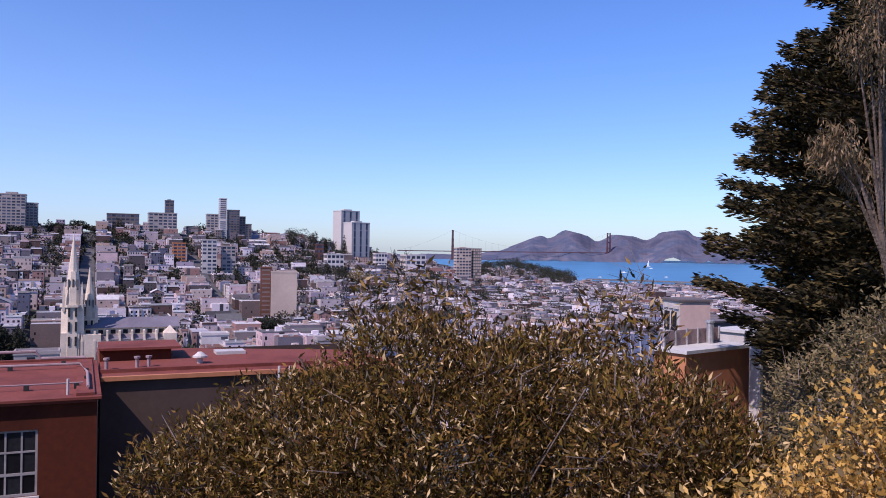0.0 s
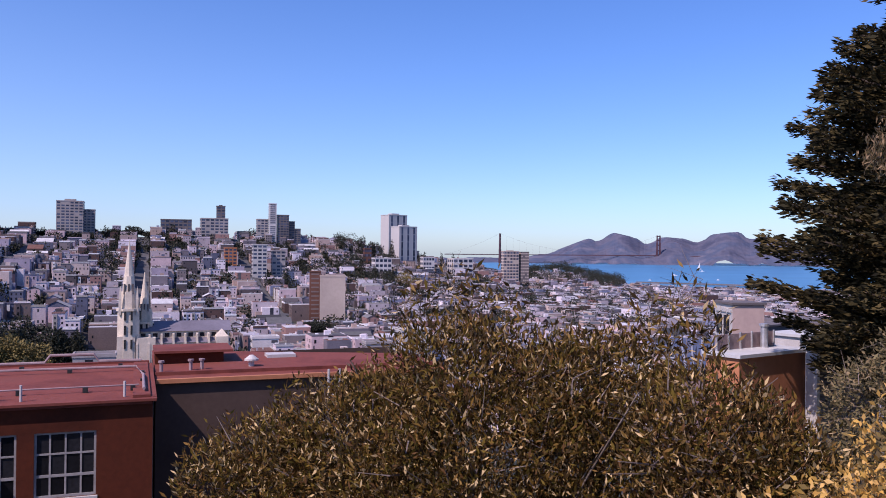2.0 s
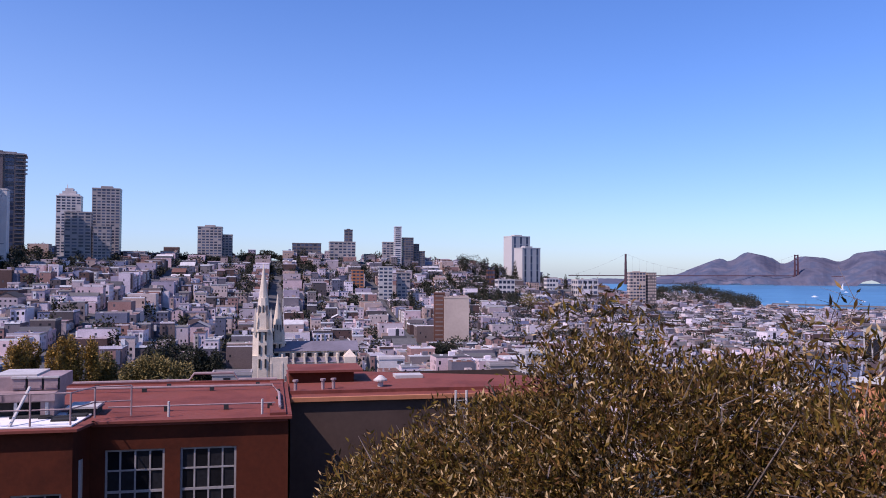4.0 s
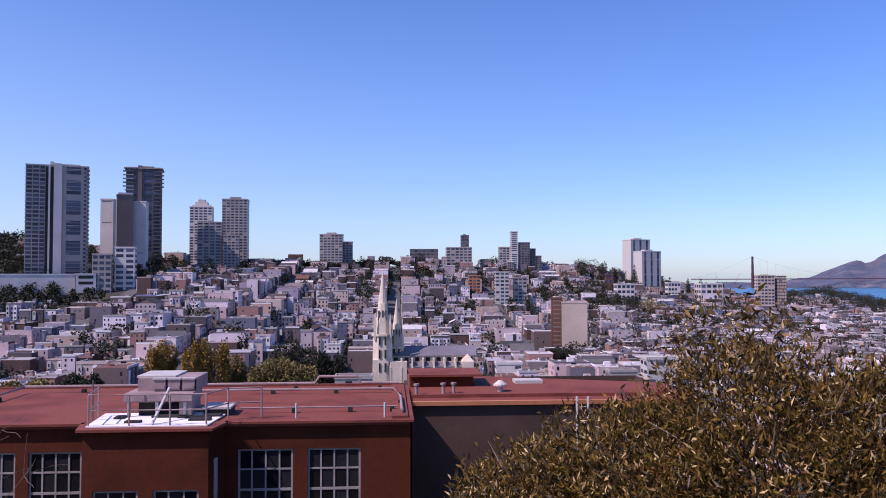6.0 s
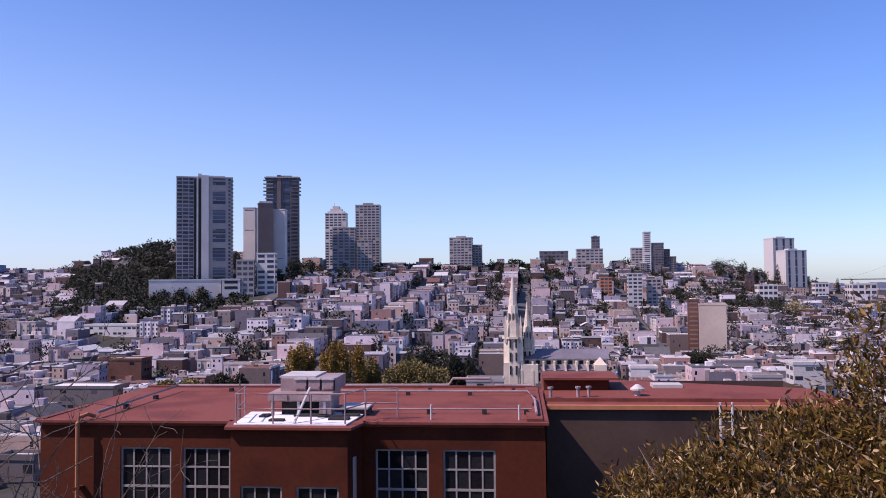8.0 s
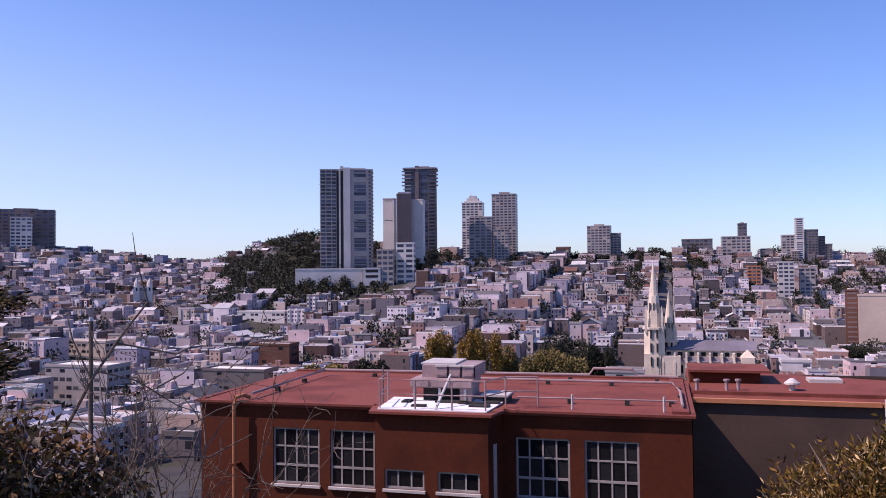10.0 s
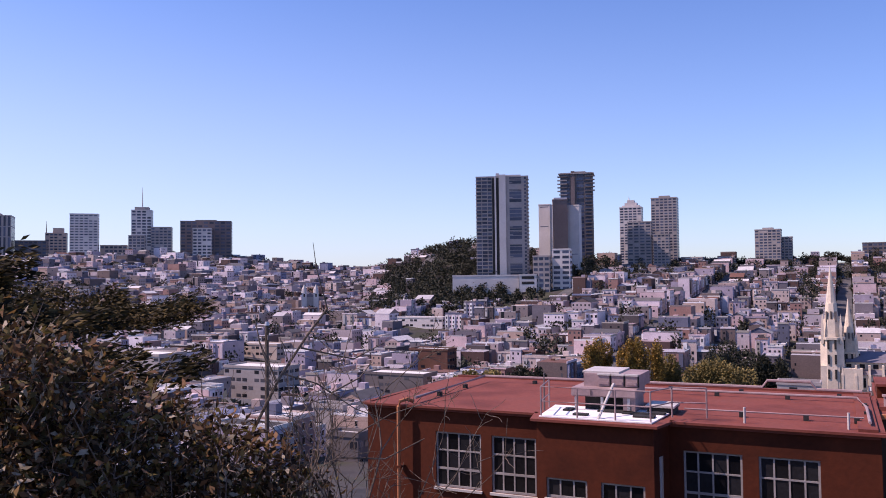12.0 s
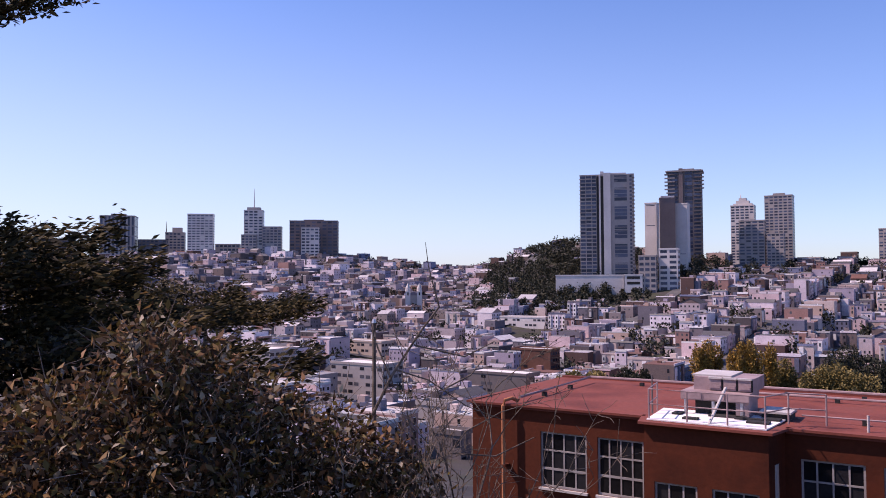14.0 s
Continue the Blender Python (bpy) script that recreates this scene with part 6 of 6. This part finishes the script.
def conifer(name, label, az, r, top, base, width, seed, n_tiers=24, dens=1.0, start=0.12, profile=None, k_size=1.0):
    """A dark conifer with flat tiers of boughs whose tips turn up."""
    rng = np.random.default_rng(seed)
    p = polar(az, r, z=0)
    z0 = land(p.x, p.y) - 0.3 if base is None else base
    t = thing(name, label, "tree", Matrix.Translation((p.x, p.y, z0)))
    h = top - z0
    part("trunk", Geo().tube([(0, 0, 0), (0.1, 0.05, h * 0.4), (0, 0, h)], [0.022 * h, 0.015 * h, 0.02], 9), M["bark"], t)
    boughs = Geo()
    pos, dirs, size = [], [], []
    for i in range(n_tiers):
        f = start + (1 - start) * i / n_tiers
        reach = width / 2 * (1 - f) ** 0.75 * rng.uniform(0.8, 1.1) + 0.4
        if profile:
            reach = float(np.interp(z0 + h * f, profile[0], profile[1])) * rng.uniform(0.88, 1.08)
        m = 10
        for k in range(m):
            a = math.tau * (k + rng.uniform(-0.3, 0.3)) / m + i * 0.7
            L = reach * rng.uniform(0.7, 1.12)
            d = Vector((math.cos(a), math.sin(a), 0))
            z = h * f + rng.uniform(-0.3, 0.3)
            pts = [Vector((0, 0, z)) + d * L * q + Vector((0, 0, L * (-0.04 * math.sin(q * math.pi * 0.9) + 0.07 * q * q))) for q in np.linspace(0, 1, 6)]
            boughs.tube(pts, [0.012 * L * (1 - 0.8 * q / 5) + 0.01 for q in range(6)], 4)
            c = int(110 * L * dens / k_size ** 2)
            q = 0.12 + 0.9 * rng.random(c) ** 0.75
            side = np.array([-d.y, d.x, 0])
            line, knots = np.array(pts), np.linspace(0, 1, 6)
            core = np.stack([np.interp(q, knots, line[:, a_]) for a_ in range(3)], 1) + np.array(d) * (np.clip(q - 1, 0, 1) * L)[:, None]
            wdt = (0.05 + 0.15 * np.sin(np.clip(q, 0, 1) * math.pi)) * L
            off = rng.normal(size=c) * wdt * 0.7
            pos.append(core + side * off[:, None] + np.array([0, 0, 1]) * (rng.normal(size=c) * 0.13 - 0.06 * np.abs(off))[:, None])
            dirs.append(np.array(d) * 0.8 + side * np.sign(off)[:, None] * rng.uniform(0.1, 0.9, c)[:, None] + np.array([0, 0, 1]) * rng.normal(0.12, 0.25, c)[:, None])
            size.append(k_size * rng.uniform(0.12, 0.27, c))
    part("bough_frame", boughs, M["bark"], t, kind="stuff")
    pos, dirs, size = np.concatenate(pos), np.concatenate(dirs), np.concatenate(size)
    part("needles", leaf_mesh("needles", M["needle"], pos, dirs, size * 1.3, size * 0.42, 0.3, seed), None, t, kind="stuff")
    return t


conifer("cypress_tree", "tall dark cypress with flat upturned boughs", -31.0, 34, 13.5, -15, 16, 31, n_tiers=38, dens=1.3, k_size=1.12, start=0.36, profile=([-15, -4.5, -2.2, 1.6, 3.6, 5.0, 6.5, 8.0, 10.3, 12.5, 13.5], [4.2, 5.7, 7.2, 7.1, 6.8, 6.4, 5.8, 4.9, 2.9, 1.2, 0.3]))
conifer("cypress_tree", "dark spreading cypress beside the brown shrub", 86.5, 15, 0.75, -7, 9.0, 32, n_tiers=18, dens=0.85, k_size=0.6, profile=([-7, -2, -0.8, -0.1, 0.4, 0.75], [3, 4.6, 3.6, 2.6, 1.8, 0.4]))
tall = conifer("cypress_tree", "tall dark cypress with high wide boughs", 102.0, 16, 9.0, -7, 14.0, 33, n_tiers=4, dens=0.5, start=0.84, k_size=0.6, profile=([1, 6.0, 9], [1, 2.0, 0.4]))
rng_b = np.random.default_rng(77)
foot = tall.matrix_basis.translation
way = [foot + Vector((0, 0, 10.2)), polar(94, 14.8, el=13.4), polar(88, 14.5, el=14.6), polar(85, 14.4, el=16.0), polar(82.0, 14.4, el=17.7)]
part("long_bough", Geo().tube([p - foot for p in way], [0.09, 0.06, 0.04, 0.025, 0.01], 6), M["bark"], tall)
seg = rng_b.uniform(1.2, 4.0, 1500)
line = np.array([p - foot for p in way])
core = np.stack([np.interp(seg, np.arange(5), line[:, k]) for k in range(3)], 1)
part("bough_needles", leaf_mesh("bough_needles", M["needle"], core + rng_b.normal(size=core.shape) * np.array([0.12, 0.22, 0.07]), rng_b.normal(size=core.shape) * 0.6 + np.array([0.3, 0.8, 0.35]), rng_b.uniform(0.08, 0.2, 1500), rng_b.uniform(0.03, 0.07, 1500), 0.3, 78), None, tall, kind="stuff")


# added tree: its flat boughs stand in for the left cypress's limb
conifer("cypress_tree", "added low cypress standing in for a limb of the left cypress", 73.6, 22, -0.25, -9.5, 7.0, 34, n_tiers=2, dens=0.7, k_size=0.6, start=0.925, profile=([-9.5, -1.2, -0.6, -0.25], [1.5, 2.4, 3.1, 0.9]))


def gum_tree():
    rng = np.random.default_rng(41)
    p = polar(-31.5, 13, z=0)
    t = thing("gum_tree", "gum tree with pale limbs and hanging brown-green leaves", "tree")
    base = Vector((p.x, p.y, land(p.x, p.y) - 0.3))
    g = Geo()
    trunk = [base, base + Vector((-0.1, 0, 4)), polar(-29.0, 13, el=-2.5), polar(-28.2, 13, el=0.5)]
    g.tube(trunk, [0.2, 0.14, 0.07, 0.045], 8)
    clumps = [(-25.0, 6.4), (-26.2, 6.0), (-25.6, 7.4), (-26.9, 5.0), (-26.6, 13.2), (-27.4, 12.0), (-28.2, 14.5), (-27.8, 16.0), (-28.6, 9.5)]
    blobs = []
    for az, el in clumps:
        e = polar(az, 13 + rng.normal() * 0.4, el=el)
        a = trunk[3]
        g.tube([trunk[2].lerp(a, rng.random()), a.lerp(e, 0.5) + Vector((0, 0, 0.2)), e], [0.035, 0.02, 0.008], 5)
        blobs.append((e.x, e.y, e.z, 0.3, 0.35, 0.3))
    part("trunk", g, M["bark"], t, "grey-brown trunk and limbs")
    pos, d = blob_points(rng, blobs, 4200, 0.2, 0.4, 4)
    dirs = rng.normal(size=d.shape) * 0.45 + np.array([0, 0, -1.0])
    s = rng.uniform(0.6, 1.3, len(pos))
    part("leaves", leaf_mesh("leaves", M["leaf_euc"], pos, dirs, s * 0.10, s * 0.022, 0.25, 4), None, t, kind="stuff")


gum_tree()


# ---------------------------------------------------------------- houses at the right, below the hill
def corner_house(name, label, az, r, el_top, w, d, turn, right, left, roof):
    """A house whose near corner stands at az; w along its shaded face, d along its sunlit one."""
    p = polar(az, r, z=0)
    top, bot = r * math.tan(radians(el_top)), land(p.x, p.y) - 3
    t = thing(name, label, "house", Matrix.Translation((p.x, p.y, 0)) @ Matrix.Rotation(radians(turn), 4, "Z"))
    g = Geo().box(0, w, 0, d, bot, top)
    # the sun-side face takes its own material, so sunlight can sit in its colour
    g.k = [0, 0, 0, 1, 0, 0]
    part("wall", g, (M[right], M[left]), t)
    part("roof", Geo().box(-0.12, w + 0.12, -0.12, d + 0.12, top, top + 0.13), M[roof], t)
    return t, top


def right_houses():
    t, top = corner_house("house", "orange stucco house with a flat grey roof", -16.65, 33, -6.75, 4.4, 1.5, 38, "orange", "orange", "trim")
    part("deck_rail", Geo().box(0.3, 4.2, 1.3, 1.34, top + 0.14, top + 0.75), M["pale"], t, "pale balustrade")
    for i in range(6):
        part("rail_post", Geo().box(0.3 + i * 0.76, 0.36 + i * 0.76, 1.24, 1.3, top + 0.13, top + 0.8), M["steel"], t)
    part("chimney_flue", Geo().frustum(3.2, 1.1, top + 0.13, 0.15, top + 1.0, 0.15, 10).frustum(3.2, 1.1, top + 1.0, 0.2, top + 1.1, 0.2, 10), M["steel"], t, "steel flue")
    # white on the sun-side face is sunlight put into its colour
    t, top = corner_house("house", "tall house with sun painted into its white face, pinkish-grey beside", -16.2, 54, -3.25, 2.1, 2.4, 10, "pink", "white", "concrete_dark")
    for k in range(4):
        for y in (0.4, 1.4):
            part("window", Geo().box(-0.05, 0.05, y, y + 0.7, top - 1.9 - 2.7 * k, top - 0.7 - 2.7 * k), M["glass"], t)
    for k in range(3):
        part("parapet_step", Geo().box(-0.1 + 0.02 * k, 0.12, 0.1 + 0.75 * k, 0.7 + 0.75 * k, top - 0.5, top - 0.3 + 0.06 * k), M["white"], t)
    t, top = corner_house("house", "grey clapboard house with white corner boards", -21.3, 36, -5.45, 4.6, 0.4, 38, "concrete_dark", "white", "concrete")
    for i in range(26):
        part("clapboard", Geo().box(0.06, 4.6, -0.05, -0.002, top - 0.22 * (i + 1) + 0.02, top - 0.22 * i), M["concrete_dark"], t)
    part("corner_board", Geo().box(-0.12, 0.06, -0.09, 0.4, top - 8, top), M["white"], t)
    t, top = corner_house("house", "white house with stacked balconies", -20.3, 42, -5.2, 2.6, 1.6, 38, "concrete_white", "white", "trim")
    for k in range(4):
        part("balcony", Geo().box(-0.9, -0.003, 0.1, 1.4, top - 1.5 - 2.2 * k, top - 1.35 - 2.2 * k).box(-0.95, -0.9, 0.1, 1.4, top - 1.5 - 2.2 * k, top - 0.6 - 2.2 * k), M["white"], t)
        part("window", Geo().box(-0.05, 0.05, 0.4, 1.2, top - 3.3 - 2.2 * k, top - 1.8 - 2.2 * k), M["glass"], t)
        part("window", Geo().box(0.6, 1.6, -0.05, 0.05, top - 2.2 - 2.2 * k, top - 0.8 - 2.2 * k), M["glass"], t)
    # sun-side faces white, shaded faces grey: the light is in the colours
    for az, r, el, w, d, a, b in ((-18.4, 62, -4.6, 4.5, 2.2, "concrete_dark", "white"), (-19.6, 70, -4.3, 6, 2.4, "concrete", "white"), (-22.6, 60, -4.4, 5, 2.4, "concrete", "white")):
        t, top = corner_house("house", "flat-roofed house, sun painted in as white, shade as grey", az, r, el, w, d, 38, a, b, "concrete_dark")
        for k in range(3):
            part("window", Geo().box(-0.05, 0.05, 0.3 + 0.65 * k, 0.7 + 0.65 * k, top - 2.2, top - 0.9), M["glass"], t)
            part("window", Geo().box(0.6 + 1.4 * k, 1.4 + 1.4 * k, -0.05, 0.05, top - 2.2, top - 0.9), M["glass"], t)


    # house with the slanting solar roof
    r = 40
    a, b = polar(-12.2, r, el=-5.5), polar(-15.7, r, el=-5.6)
    t = thing("house", "low house with a slanting dark glazed roof", "house")
    lo0, lo1 = polar(-12.8, r - 3, el=-7.6), polar(-15.2, r - 3, el=-7.7)
    part("roof", Geo().poly([lo0, lo1, b, a]).poly([lo0 - Vector((0, 0, 0.2)), a - Vector((0, 0, 0.2)), b - Vector((0, 0, 0.2)), lo1 - Vector((0, 0, 0.2))]), M["tower_glass"], t, "blue-grey glazed roof")
    for i in range(6):
        q = i / 5
        part("glazing_bar", Geo().tube([lo0.lerp(lo1, q) + Vector((0, 0, 0.04)), a.lerp(b, q) + Vector((0, 0, 0.04))], 0.05, 4), M["steel"], t)
    mid = (lo0 + lo1) / 2
    zt = min(lo0.z, lo1.z) - 0.25
    part("wall", Geo().box(mid.x - 1.2, mid.x + 1.2, mid.y + 0.2, mid.y + 3.5, land(mid.x, mid.y) - 1, zt), M["pale"], t)


right_houses()


# ---------------------------------------------------------------- larger roofs in the valley at the left
def valley_buildings():
    for az0, az1, el, r, mat, roof, ratio, lab, n in [
            (64.6, 59.6, -5.7, 400, "concrete", "trim", 0.5, "large lavender-white plastered building with few windows", 4),
            (63.9, 60.2, -4.2, 560, "concrete_tan", "trim", 0.4, "long tan building with a flat roof", 4),
            (55.1, 50.1, -6.4, 405, "concrete_dark", "trim", 0.45, "grey warehouse with a pale flat roof", 3),
            (52.0, 48.7, -4.8, 480, "brown", "trim", 0.5, "brown brick block with a white roof edge", 3),
            (52.8, 49.2, -2.6, 640, "concrete_white", "trim", 0.3, "long plain hall with a white flat roof", 2),
            (58.7, 55.9, -8.5, 240, "concrete", "roof", 0.6, "blue-grey low building below the shrubs", 3),
            (57.6, 54.9, -10.4, 195, "concrete_dark", "trim", 0.6, "low grey garage with a pale roof below the shrubs", 3),
            (71.5, 67.0, -4.6, 420, "concrete", "trim", 0.6, "pale building with a hipped grey roof", 3),
            (6.6, 4.3, -5.4, 330, "white", "trim", 0.8, "bright white stuccoed house in the valley", 3),
            (8.9, 6.8, -6.3, 360, "concrete", "roof", 0.6, "low grey house with a blue-grey roof", 2),
            (16.5, 14.6, -5.9, 400, "concrete_white", "trim", 0.6, "white pitched hall behind the school", 2),
            (27.6, 25.0, -6.8, 300, "concrete", "church_roof", 0.6, "grey house with slate roof below the school", 3)]:
        t, w, d, h = tower("building", lab, az0, az1, el, r, mat, None, ratio, None, cols=11, glass="glass", gap=0.32, skip=0.7)
        part("roof", Geo().box(-w / 2 + 0.35, w / 2 - 0.35, -d / 2 + 0.35, d / 2 - 0.35, h, h + 0.2), M[roof], t)


valley_buildings()


def boats():
    for az, r, s in ((-12.5, 2900, 9), (-14.3, 3400, 7), (-10.9, 2500, 5), (-15.3, 2600, 5)):
        p = polar(az, r, z=sea_level(r))
        t = thing("boat", "small white boat on the bay", "boat", Matrix.Translation(p))
        part("hull", Geo().prism([(-s, -s * 0.25), (s * 0.7, -s * 0.25), (s * 1.2, 0), (s * 0.7, s * 0.25), (-s, s * 0.25)], -0.5, s * 0.22), M["boat"], t)
        part("cabin", Geo().box(-s * 0.5, s * 0.3, -s * 0.18, s * 0.18, s * 0.22, s * 0.5), M["boat"], t)
    p = polar(-14.1, 3700, z=sea_level(3700))
    t = thing("sailing_boat", "white sailing boat on the bay", "boat", Matrix.Translation(p))
    part("hull", Geo().prism([(-8, -2), (7, -2), (11, 0), (7, 2), (-8, 2)], -0.5, 2), M["boat"], t)
    part("sail", Geo().prism([(-7, -0.2), (3, -0.2), (3, 0.2), (-7, 0.2)], 3, 5).poly([(-7, 0, 5), (3, 0, 5), (3, 0, 30)]), M["boat"], t)
    pier = thing("pier", "long dark curved breakwater pier", "pier")
    g = Geo()
    pts = [polar(-10.0 - 0.9 * i, 2330 - 12 * i, z=sea_level(2330) + 2) for i in range(11)]
    part("deck", g.tube(pts, 2.6, 4), M["concrete_dark"], pier)


boats()
